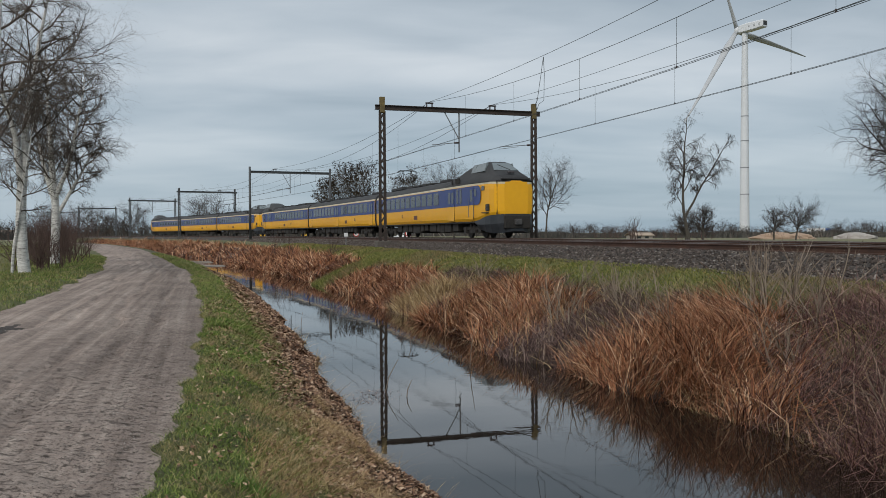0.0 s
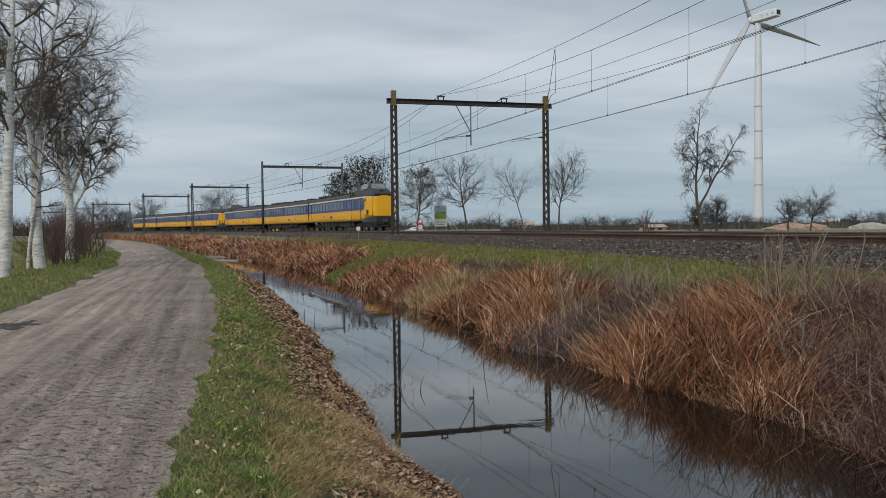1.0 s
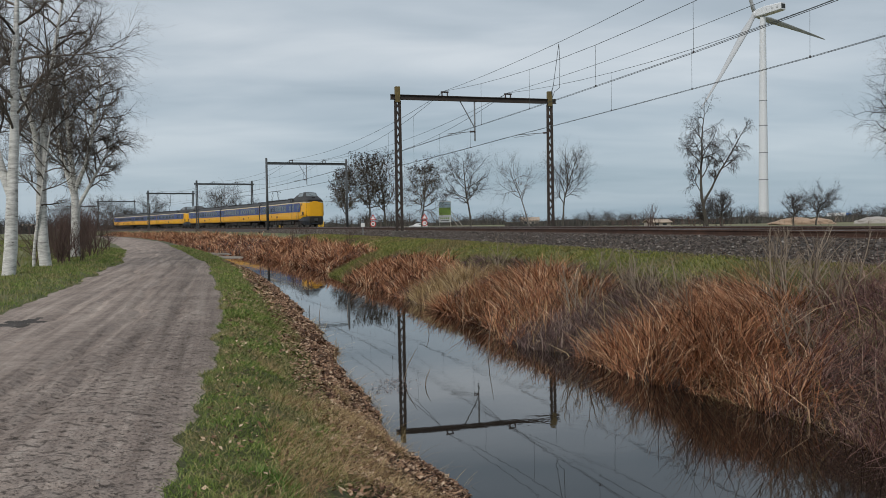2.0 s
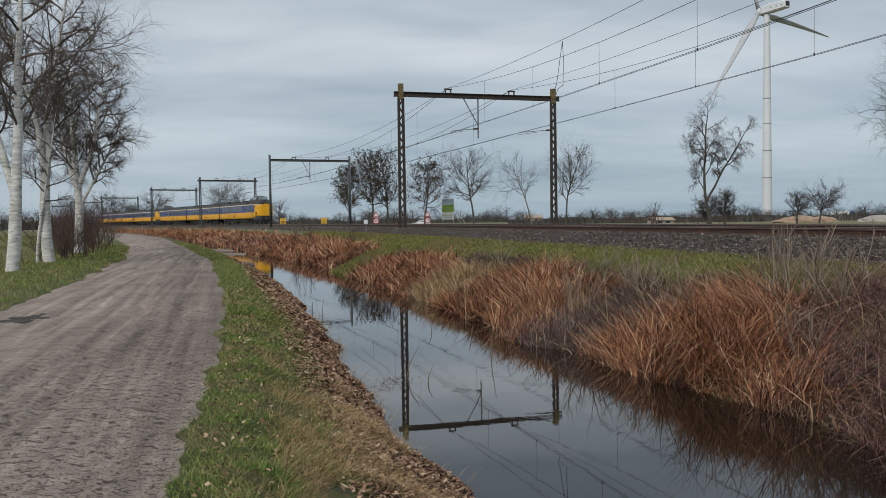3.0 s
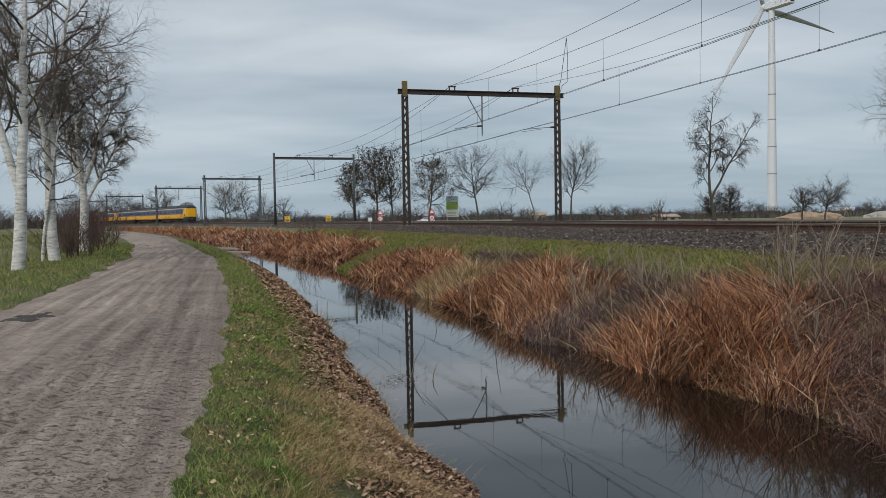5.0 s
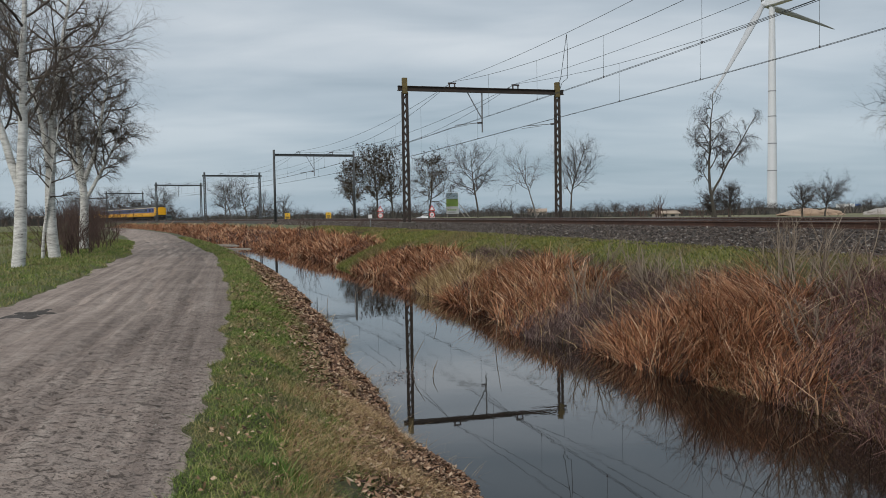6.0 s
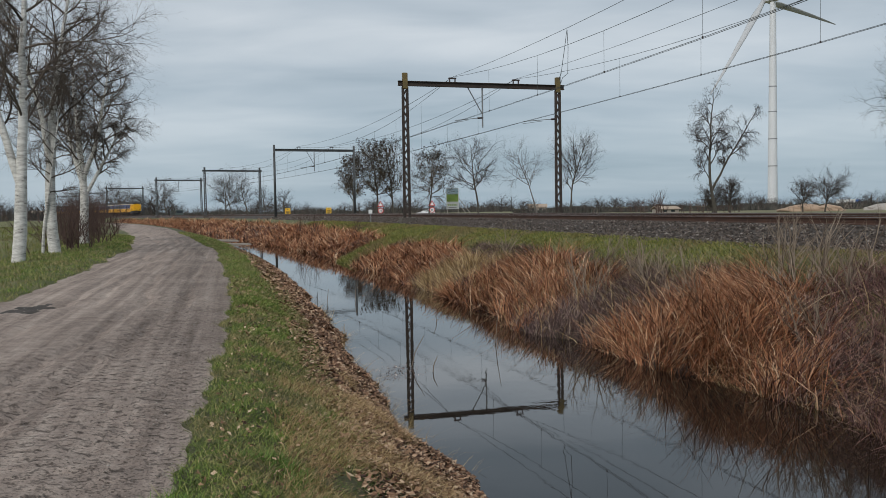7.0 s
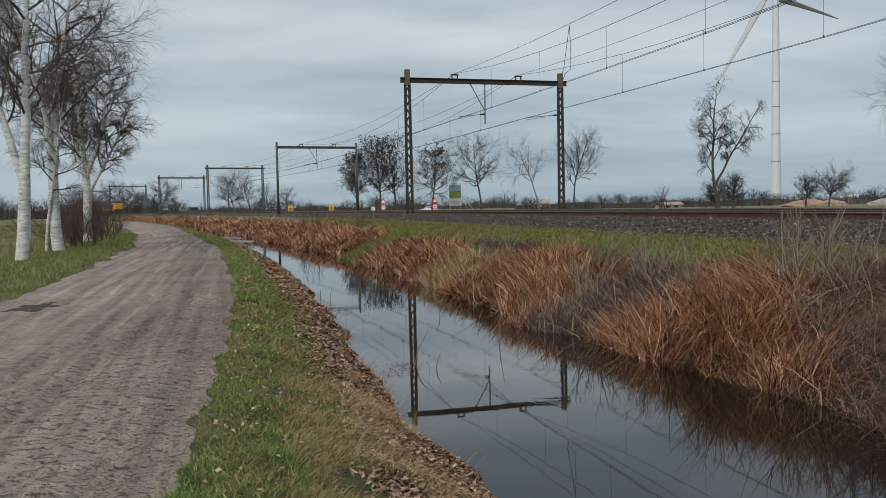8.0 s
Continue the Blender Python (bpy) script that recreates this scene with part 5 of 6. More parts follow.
# farther along the curve
for k, (x, y, h) in enumerate([(-66, 262, 13.5), (-60, 258, 13.0), (-70, 270, 12.0), (-53, 250, 8.5), (-46, 243, 7.5), (-91, 268, 11.5), (-86, 262, 9.5), (-116, 300, 12.0), (-122, 306, 12.5), (-110, 292, 10.5), (-131, 315, 11), (-139, 325, 10), (-104, 290, 8)]):
    row_tree(x, y, h, "bare winter tree beside the far road", 80 + k, spec_of(17, 9, 6, 3, 0.25, 56, 0.0, 0.13, (0, 0), 2, 0.42, 0.05, 0.035), TWIG_FAR, 0.2)
# weeping birches beyond the track
forked_birch((28.9, 90, 0.0), "bare weeping birch forked into two drooping crowns", 101, 12, 0.2,
             [(0, 0, 0, -0.19, 0.0, 14.2, 0.2), (3.2, 0, 0, 0.46, 0.0, 10.2, 0.14), (7.6, 0, 0, -1.0, 0.1, 3.6, 0.06), (6.0, 0, 0, 0.55, 0.0, 4.6, 0.07), (4.4, 0, 0, -0.5, 0.2, 3.6, 0.06)], 10, True)
tree_thing("weeping_birch", (33.0, 56, 0.2), "large bare birch with fine drooping twigs", "birch tree", "weeping birches", 103, 13.2, 0.22,
           spec_of(32, 12, 8, 4, 0.30, 62, 0.07, 0.15, (0, 0), 1, 0.30, 0.05, 0.011), BIRCH, TWIG_FAR)
# a pair of round oaks and smaller trees far out in the field
for k, (x, y, h, r) in enumerate([(72.5, 172, 6.0, 0.45), (77.5, 173, 7.3, 0.5), (44.2, 140, 4.9, 0.4), (47.4, 141, 5.6, 0.42)]):
    tree_thing("round_oak", (x, y, 0.0), "bare round-crowned tree in the open field", "tree", "field trees", 120 + k, h, 0.2,
               spec_of(24, 12, 7, 3, 0.26, 62, 0.0, 0.12, (0, 0), 1, r, 0.06, 0.013), BARK, TWIG_FAR)


def far_woods():
    """The tree line at the horizon: many small bare trees, as one mass of branches."""
    rng = np.random.default_rng(9)
    v, f, o = [], [], 0
    protos = []
    for k in range(5):
        (a, fa), (b, fb) = grow(200 + k, 9.0, 0.22, spec_of(9, 6, 4, 0, 0.15, 45, 0.0, 0.14, (0, 0), 2, 0.5, 0.05, 0.06))
        vv = np.array(a + b)
        ff = np.array(list(fa)[:0] + [q for q in fb], dtype=int) + len(a)
        ff2 = np.array([q[:4] for q in fa], dtype=int)
        protos.append((vv, np.concatenate([ff2, ff])))
    n = 900
    for i in range(n):
        ang = -0.66 + 1.32 * i / n + rng.normal(0, 0.004)
        dist = rng.uniform(420, 900)
        if ang < -0.30:
            dist = rng.uniform(330, 600)
        if ang > 0.08:
            dist = rng.uniform(260, 420)
        vv, ff = protos[i % 5]
        a = rng.random() * 6.28
        s = rng.uniform(0.45, 0.95) * (0.75 + 0.4 * math.sin(ang * 23) ** 2)
        s *= 0.55 if ang > 0.08 else 1.0
        w = s * 1.5
        c, sn = math.cos(a) * w, math.sin(a) * w
        q = np.stack([vv[:, 0] * c - vv[:, 1] * sn + dist * math.sin(ang), vv[:, 0] * sn + vv[:, 1] * c + dist * math.cos(ang), vv[:, 2] * s - 0.4], 1)
        v.append(q)
        f.append(ff + o)
        o += len(q)
    tagged(big_mesh("far_woods", np.concatenate(v), np.concatenate(f), TWIG_FAR), "distant bare tree line along the horizon", "woods", kind="stuff")
    # low hedges and copse undergrowth at the same distance
    v, f, o = [], [], 0
    n = 42000
    ang = -0.66 + 1.32 * rng.random(n)
    dist = np.where(ang < -0.30, rng.uniform(330, 640, n), np.where(ang > 0.08, rng.uniform(270, 430, n), rng.uniform(480, 950, n)))
    base = np.stack([dist * np.sin(ang), dist * np.cos(ang), np.full(n, -0.4)], 1)
    h = rng.uniform(1.2, 4.4, n) * np.where(ang > 0.08, 0.55, 1.0) * (0.6 + 0.5 * np.sin(ang * 31) ** 2)
    side = np.stack([np.cos(ang), -np.sin(ang), np.zeros(n)], 1)
    up = np.stack([rng.normal(0, 0.25, n), rng.normal(0, 0.25, n), np.ones(n)], 1)
    vv, ff = ribbons(base, up, h, rng.uniform(0.08, 0.3, n), np.stack([rng.normal(0, 0.2, n), rng.normal(0, 0.2, n), np.zeros(n)], 1), side, 2)
    tagged(big_mesh("far_hedges", vv, ff, HEDGE), "dark distant hedges and undergrowth along the horizon", "hedge", kind="stuff")


far_woods()


# ---- wind turbine ----
def turbine():
    t = thing("wind_turbine", pose(158.3, 410, -0.2), "tall white three-bladed wind turbine", "wind turbine")
    z, prev = 0.0, None
    for z1 in (20.0, 33.0, 46.0, 58.0, 78.0, 98.0):
        r0, r1 = 2.35 - 0.95 * z / 98, 2.35 - 0.95 * z1 / 98
        section = part("tower_section", tube(bmesh.new(), [(0, 0, z), (0, 0, z1)], [r0, r1], 48), WHITE, t)
        if z1 < 60:
            part("joint_ring", tube(bmesh.new(), [(0, 0, z1 - 0.22), (0, 0, z1 + 0.22)], r1 + 0.05, 48), JOINT, section, "grey flange ring")
        z = z1
    # the rotor faces away to the west and towards us
    bm = bmesh.new()
    secs = []
    for x, w, h0, h1 in ((-3.0, 1.5, -1.3, 1.4), (-2.2, 1.9, -1.7, 1.9), (3, 2.1, -1.7, 2.3), (11.2, 1.9, -1.3, 2.2), (11.6, 1.7, -1.1, 2.0)):
        secs.append([(x, w, h0 + 0.3), (x, w, h1 - 0.4), (x, w - 0.4, h1), (x, -w + 0.4, h1), (x, -w, h1 - 0.4), (x, -w, h0 + 0.3), (x, -w + 0.4, h0), (x, w - 0.4, h0)])
    rings = loft(bm, secs)
    bm.faces.new(rings[0][::-1])
    bm.faces.new(rings[-1])
    bmesh.ops.recalc_face_normals(bm, faces=bm.faces[:])
    turn = pose(0, 0, 100.3, 0, 0, -60)
    nac = part("nacelle", bm, WHITE, t, "white box-shaped nacelle")
    nac.matrix_basis = turn
    for x in (3.6, 6.6, 9.4):
        part("vent", box(bmesh.new(), x, -2.16, 0.0, x + 0.7, -1.8, 0.9, 0.05), DARKBLADE, nac)
    part("rear_grille", box(bmesh.new(), 11.4, -1.3, -0.5, 11.66, 1.3, 1.6, 0.05), PAINT_BLACK, nac)
    part("mast_sensor", tube(bmesh.new(), [(1.5, -0.8, 2.0), (1.5, -0.8, 3.4)], 0.1, 6), WHITE, nac)
    bm = tube(bmesh.new(), [(-3.0, 0, 0), (-3.6, 0, 0), (-4.6, 0, 0), (-5.6, 0, 0), (-6.2, 0, 0)], [1.7, 1.9, 1.8, 1.2, 0.3], 20)
    hub = part("hub", bm, WHITE, t, "rounded white rotor hub", True)
    hub.matrix_basis = turn
    for a in ROTOR:
        bm = bmesh.new()
        secs = []
        for d, chord, thick, twist in ((1.2, 2.2, 2.0, 20), (5, 2.7, 1.6, 20), (11, 3.5, 0.9, 16), (23, 2.6, 0.6, 10), (38, 1.7, 0.38, 5), (50, 1.0, 0.24, 2), (57, 0.5, 0.13, 0), (58, 0.15, 0.06, 0)):
            ring = []
            for k in range(10):
                q = 6.2832 * k / 10
                cx, cy = chord * (0.5 * math.cos(q) + 0.18), thick * 0.5 * math.sin(q)
                tw = radians(twist + 42)
                ring.append((-4.3 - 0.0009 * d * d + cy * math.cos(tw) - cx * math.sin(tw), cx * math.cos(tw) + cy * math.sin(tw), d))
            secs.append(ring)
        rings = loft(bm, secs)
        bm.faces.new(rings[0][::-1])
        bm.faces.new(rings[-1])
        bmesh.ops.recalc_face_normals(bm, faces=bm.faces[:])
        b = part("blade", bm, DARKBLADE, t, "long tapered white blade, greyed to stand for shade", True)
        b.matrix_basis = turn @ pose(0, 0, 0, a, 0, 0)
    return t


ROTOR = (24, -96, 144)
turbine()


# ---- signs, poster and vehicles beyond the railway ----
def warning_sign(x, y, k):
    t = thing("traffic_sign", pose(x, y, 0.1), "red and white triangular road sign above a round one", "road sign", "red road signs")
    part("post", tube(bmesh.new(), [(0, 0.05, 0), (0, 0.05, 2.6)], 0.04, 8), GALV, t)
    def plate(name, r, n, z, turn, mat, yy, parent):
        bm = bmesh.new()
        a = [bm.verts.new((r * math.cos(turn + 6.2832 * i / n), yy, z + r * math.sin(turn + 6.2832 * i / n))) for i in range(n)]
        b = [bm.verts.new((v.co.x, yy + 0.02, v.co.z)) for v in a]
        bm.faces.new(a)
        bm.faces.new(b[::-1])
        for i in range(n):
            bm.faces.new((a[i], b[i], b[(i + 1) % n], a[(i + 1) % n]))
        bmesh.ops.recalc_face_normals(bm, faces=bm.faces[:])
        return part(name, bm, mat, parent)
    p = plate("triangle_plate", 0.62, 3, 2.35, math.pi / 2, PAINT_RED, -0.03, t)
    plate("triangle_field", 0.38, 3, 2.35, math.pi / 2, PAINT_WHITE, -0.055, p)
    q = plate("round_plate", 0.46, 24, 1.42, 0, PAINT_RED, -0.03, t)
    plate("round_field", 0.33, 24, 1.42, 0, PAINT_WHITE, -0.055, q)
    for dx in (-0.1, 0.1):
        part("dark_bar", box(bmesh.new(), dx - 0.05, -0.075, 1.28, dx + 0.05, -0.056, 1.56), PAINT_BLACK, q)


warning_sign(-10.2, 135, 0)
warning_sign(-2.0, 135.4, 1)


def yellow_sign(x, y):
    t = thing("yellow_board_sign", pose(x, y, 0.1), "yellow works sign with dark marks on two posts", "road sign", "yellow works signs")
    for s in (-0.4, 0.4):
        part("post", tube(bmesh.new(), [(s, 0.05, 0), (s, 0.05, 2.2)], 0.035, 8), GALV, t)
    b = part("board", box(bmesh.new(), -0.6, -0.02, 1.0, 0.6, 0.02, 2.3, 0.01), PAINT_YELLOW, t)
    for z, w in ((2.05, 0.18), (1.62, 0.42), (1.35, 0.46), (1.15, 0.3)):
        part("dark_bar", box(bmesh.new(), -w, -0.035, z - 0.06, w, -0.022, z + 0.06), PAINT_BLACK, b)


yellow_sign(-35.2, 190)
yellow_sign(-26.0, 190)


def poster():
    t = thing("poster_board", pose(1.4, 150, 0.0, 0, 0, -8), "upright landscape poster on a braced timber frame", "poster", "")
    b = part("board", box(bmesh.new(), -1.1, -0.05, 1.6, 1.1, 0.05, 5.3, 0.02), PAINT_WHITE, t)
    part("poster_top", box(bmesh.new(), -1.04, -0.064, 3.7, 1.04, -0.052, 5.2), POSTER_SKY, b)
    part("poster_meadow", box(bmesh.new(), -1.04, -0.066, 2.9, 1.04, -0.054, 4.2), POSTER_GREEN, b)
    for k in range(5):
        part("text_bar", box(bmesh.new(), -0.8 + 0.33 * k, -0.07, 2.15, -0.62 + 0.33 * k, -0.053, 2.45), POSTER_GREEN, b)
    part("text_line", box(bmesh.new(), -0.7, -0.07, 1.85, 0.7, -0.053, 1.95), PAINT_BLACK, b)
    for x in (-0.95, 0.95):
        part("post", tube(bmesh.new(), [(x, 0.12, 0), (x, 0.12, 5.0)], 0.07, 8), OLDWOOD, t)
    for z0 in (3.6, 2.6):
        part("brace", tube(bmesh.new(), [(1.0, 0.15, z0), (1.0 + z0 * 0.75, 0.6, 0.0)], 0.06, 8), OLDWOOD, t)


poster()


def wheel(parent, x, y, r, w=0.22):
    ty = part("wheel", tube(bmesh.new(), [(x, y - w / 2, r), (x, y + w / 2, r)], r, 18), RUBBER, parent)
    part("rim", tube(bmesh.new(), [(x, y - w / 2 - 0.01, r), (x, y + w / 2 + 0.01, r)], r * 0.58, 14), GALV, ty)


def car(name, m, paint, label, tall=1.45, length=4.3):
    t = thing(name, m, label, "car", "road vehicles")
    L, h = length / 2, tall
    prof = [(-L, 0.35), (-L, 0.85), (-L + 0.15, 0.98), (-L + 0.35, h - 0.12), (-L + 0.7, h), (L - 1.9, h), (L - 1.1, 0.98), (L - 0.15, 0.82), (L, 0.6), (L, 0.35)]
    bm = bmesh.new()
    rings = []
    for y, q in ((-0.86, 0.94), (-0.80, 1.0), (0.80, 1.0), (0.86, 0.94)):
        rings.append([(x, y * (1 if z < 1.0 else 0.86), 0.35 + (z - 0.35) * (q if z > 0.5 else 1)) for x, z in prof])
    r = loft(bm, rings)
    bm.faces.new(r[0][::-1])
    bm.faces.new(r[-1])
    bmesh.ops.recalc_face_normals(bm, faces=bm.faces[:])
    part("body", bm, paint, t)
    for s in (-1, 1):
        part("side_window", box(bmesh.new(), -L + 0.6, s * 0.76 - 0.02, 1.0, L - 1.75, s * 0.76 + 0.02, h - 0.12, 0.03), WINDOW, t)
        for x in (-L + 0.8, L - 0.85):
            wheel(t, x, s * 0.76, 0.32)
        part("headlight", box(bmesh.new(), L - 0.1, s * 0.6 - 0.15, 0.62, L + 0.02, s * 0.6 + 0.15, 0.76, 0.02), SCREEN, t)
        part("tail_light", box(bmesh.new(), -L - 0.02, s * 0.66 - 0.1, 0.75, -L + 0.05, s * 0.66 + 0.1, 0.95, 0.02), PAINT_RED, t)
    bm = bmesh.new()
    a = [bm.verts.new(p) for p in ((L - 1.14, -0.66, 1.02), (L - 1.14, 0.66, 1.02), (L - 1.84, 0.62, h - 0.06), (L - 1.84, -0.62, h - 0.06))]
    b = [bm.verts.new(v.co + Vector((0.05, 0, 0.04))) for v in a]
    bm.faces.new(b)
    for i in range(4):
        bm.faces.new((a[i], a[(i + 1) % 4], b[(i + 1) % 4], b[i]))
    bmesh.ops.recalc_face_normals(bm, faces=bm.faces[:])
    part("windscreen", bm, WINDOW, t)
    return t


def lorry(name, m, paint, label, bed=True):
    t = thing(name, m, label, "lorry", "road vehicles")
    part("chassis", box(bmesh.new(), -4.2, -0.45, 0.62, 3.6, 0.45, 0.9, 0.03), PAINT_BLACK, t)
    c = part("cab", box(bmesh.new(), 2.2, -1.22, 0.75, 4.1, 1.22, 3.0, 0.14), paint, t)
    part("windscreen", box(bmesh.new(), 4.06, -1.05, 1.8, 4.13, 1.05, 2.65, 0.03), WINDOW, c)
    part("bumper", box(bmesh.new(), 4.0, -1.2, 0.45, 4.25, 1.2, 0.8, 0.05), PAINT_BLACK, c)
    for s in (-1, 1):
        part("side_window", box(bmesh.new(), 2.9, s * 1.22 - 0.02, 1.8, 3.8, s * 1.22 + 0.02, 2.55, 0.03), WINDOW, c)
        part("mirror", box(bmesh.new(), 4.05, s * 1.4 - 0.08, 1.9, 4.15, s * 1.4 + 0.08, 2.5, 0.02), PAINT_BLACK, c)
        part("headlight", box(bmesh.new(), 4.2, s * 0.9 - 0.16, 0.6, 4.28, s * 0.9 + 0.16, 0.76, 0.02), PAINT_WHITE, c)
        for x in (3.1, -1.6, -2.8):
            wheel(t, x, s * 1.0, 0.5, 0.3)
    part("bed", box(bmesh.new(), -4.3, -1.22, 0.95, 2.0, 1.22, 1.12, 0.02), paint, t)
    if bed:
        part("headboard", box(bmesh.new(), 1.9, -1.22, 1.1, 2.0, 1.22, 2.9, 0.02), paint, t)
        for s in (-1, 1):
            for x in (-4.2, -2.7, -1.2, 0.3):
                part("stake", box(bmesh.new(), x - 0.05, s * 1.18 - 0.05, 1.1, x + 0.05, s * 1.18 + 0.05, 2.6), paint, t)
        part("crane", tube(bmesh.new(), [(1.5, 0, 1.1), (1.5, 0, 2.7), (-0.6, 0, 3.0)], 0.14, 8), GALV, t)
    else:
        part("box_body", box(bmesh.new(), -4.3, -1.24, 1.12, 2.0, 1.24, 3.2, 0.05), PAINT_WHITE, t)
    return t


car("parked_car", pose(-4.5, 200, 0.02, 0, 0, 165), CAR_WHITE, "white car standing on the far road", 1.5)
lorry("parked_lorry", pose(157, 330, -0.3, 0, 0, -5), TRUCK_BLUE, "blue and white box lorry standing by sand heaps", False)
VAN = car("dark_van", pose(-113, 332, 0.0), CAR_DARK, "dark grey van driving on the far road", 1.95, 4.9)
LORRY = lorry("flatbed_lorry", pose(-79, 275, 0.0), TRUCK_GREEN, "grey-green flatbed lorry driving on the far road")


def far_road():
    v, f = [], []
    for i in range(120):
        s = -20 + i * 5.0
        for side in (26.2, 32.2):
            p = along(s, side)
            v.append((p.x, p.y, 0.02))
        if i:
            f.append((2 * i - 2, 2 * i - 1, 2 * i + 1, 2 * i))
    tagged(mesh_object("road_far", v, f, ASPHALT), "grey asphalt road beyond the railway", "road", kind="structure")


far_road()


def heap(x, y, rx, ry, h, seed, material, label):
    bm = bmesh.new()
    bmesh.ops.create_icosphere(bm, subdivisions=4, radius=1)
    for v in bm.verts:
        n = 0.22 * noise.noise(v.co * 2.2 + Vector((seed, 0, 0))) + 0.08 * noise.noise(v.co * 7 + Vector((seed, 3, 0)))
        q = v.co * (1 + n)
        v.co = (q.x * rx, q.y * ry, max(-0.3, q.z * h * (1.1 - 0.3 * abs(q.x))))
    ob = part("sand_mound", bm, material, None, smooth=True)
    ob.matrix_basis = pose(x, y, -0.2)
    tagged(ob, label, "sand mound", "sand mounds")


heap(85, 200, 6.2, 4, 1.5, 1, SAND, "heap of orange-brown sand on the field")
heap(91, 201, 3.6, 3, 1.25, 2, SAND, "lower heap of orange-brown sand")
heap(104, 200, 5, 4, 1.35, 3, GREYSAND, "heap of grey sand on the field")


def hut(x, y, w, d, h, turn, label):
    t = thing("low_shed", pose(x, y, -0.2, 0, 0, turn), label, "shed", "field sheds")
    part("wall", box(bmesh.new(), -w / 2, -d / 2, 0, w / 2, d / 2, h * 0.62, 0.02), HUTWALL, t)
    bm = bmesh.new()
    o = 0.35
    pr = [(-d / 2 - o, h * 0.58), (0, h), (d / 2 + o, h * 0.58), (d / 2 + o, h * 0.66), (0, h + 0.1), (-d / 2 - o, h * 0.66)]
    r = loft(bm, [[(xx, a, b) for a, b in pr] for xx in (-w / 2 - o, w / 2 + o)])
    bm.faces.new(r[0][::-1])
    bm.faces.new(r[-1])
    bmesh.ops.recalc_face_normals(bm, faces=bm.faces[:])
    part("roof", bm, ROOFTILE, t, "pale gabled roof")
    for k in range(2):
        wn = part("window", box(bmesh.new(), -w * 0.3 + k * w * 0.4, -d / 2 - 0.04, h * 0.2, -w * 0.3 + k * w * 0.4 + 1.0, -d / 2 + 0.02, h * 0.48, 0.01), WINDOW, t)


hut(52, 200, 5, 4, 1.6, 8, "low shed with a pale gabled roof in the field")
hut(36, 330, 7, 5, 3.2, -5, "small far shed with a pale roof")
hut(-240, 420, 16, 8, 5.0, 10, "far white farm shed with a pale roof")
hut(-205, 430, 10, 7, 4.4, -10, "far low farm building with a pale roof")

# bare bushes in the field
for k, (x, y, h, n, sp) in enumerate([(48, 195, 3.2, 14, (4, 2)), (57, 198, 2.8, 14, (4, 2)), (66, 200, 2.6, 12, (4, 2)), (35.5, 140, 4.6, 5, (0.8, 0.8)), (42, 190, 2.4, 10, (3, 2))]):
    bush("field_shrub", (x, y, 0.0), "bare brown shrub in the field", "shrub", "field shrubs", 160 + k, h, n, sp, TWIG_SHRUB, 0.02)


def marker_post(s, side):
    p = along(s, side, 0.55)
    t = thing("marker_post", pose(p.x, p.y, p.z), "short white trackside marker on a thin post", "marker post")
    part("post", tube(bmesh.new(), [(0, 0, 0), (0, 0, 0.9)], 0.03, 8), GALV, t)
    part("plate", box(bmesh.new(), -0.13, -0.03, 0.8, 0.13, 0.0, 1.06, 0.01), PAINT_WHITE, t)


marker_post(8.2, -5.4)
for k, (x, y, a, ln) in enumerate([(-17.2, 69.0, 82, 2.6), (-16.9, 67.4, 78, 2.9), (-19.6, 76, 84, 2.2), (-20.3, 78.5, 80, 2.0)]):
    ob = part("plank", box(bmesh.new(), -ln / 2, -0.13, 0, ln / 2, 0.13, 0.06, 0.012), OLDWOOD, None)
    ob.matrix_basis = pose(x, y, WATER_Z + 0.02, 0, 2, a - 80)
    tagged(ob, "bleached plank lying in the ditch", "plank", "planks in the ditch")


# ---- plants ----
def blade_field(name, n, y0, y1, power, pick_x, length, width, lean, bend, material, label, cat, seed, thin=0.0, keep=None):
    """Scatter thin blades: y between y0 and y1, pick_x gives x and ground height."""
    rng = np.random.default_rng(seed)
    y = y0 + (y1 - y0) * rng.random(n) ** power
    x, z = pick_x(y, rng)
    if keep is not None:
        ok = keep(x, y, rng)
        x, y, z = x[ok], y[ok], z[ok]
    n = len(x)
    base = np.stack([x, y, z - 0.02], 1)
    ln = rng.uniform(length[0], length[1], n)
    far = np.clip(y / thin, 1, 6) if thin else np.ones(n)
    wd = rng.uniform(width[0], width[1], n) * far
    up = np.stack([lean[0] + rng.normal(0, lean[2], n), lean[1] + rng.normal(0, lean[2], n), np.ones(n)], 1)
    up /= np.linalg.norm(up, axis=1)[:, None]
    bd = np.stack([bend[0] + rng.normal(0, bend[3], n), bend[1] + rng.normal(0, bend[3], n), np.full(n, bend[2]) * rng.random(n)], 1)
    a = rng.normal(0, 0.9, n)
    side = np.stack([np.cos(a), np.sin(a), np.zeros(n)], 1)
    v, f = ribbons(base, up, ln, wd, bd, side, 3)
    tagged(big_mesh(name, v, f, material), label, cat, kind="stuff")


def on_bank(u0, u1, power=1.0):
    return lambda y, rng: on_strip("bank", u0 + (u1 - u0) * rng.random(len(y)) ** power, y)


def on_verge(u0, u1, power=1.0):
    return lambda y, rng: on_strip("verge", u0 + (u1 - u0) * rng.random(len(y)) ** power, y)


def on_left(d0, d1, power=1.0):
    return lambda y, rng: on_left_strip(d0 + (d1 - d0) * rng.random(len(y)) ** power, y)


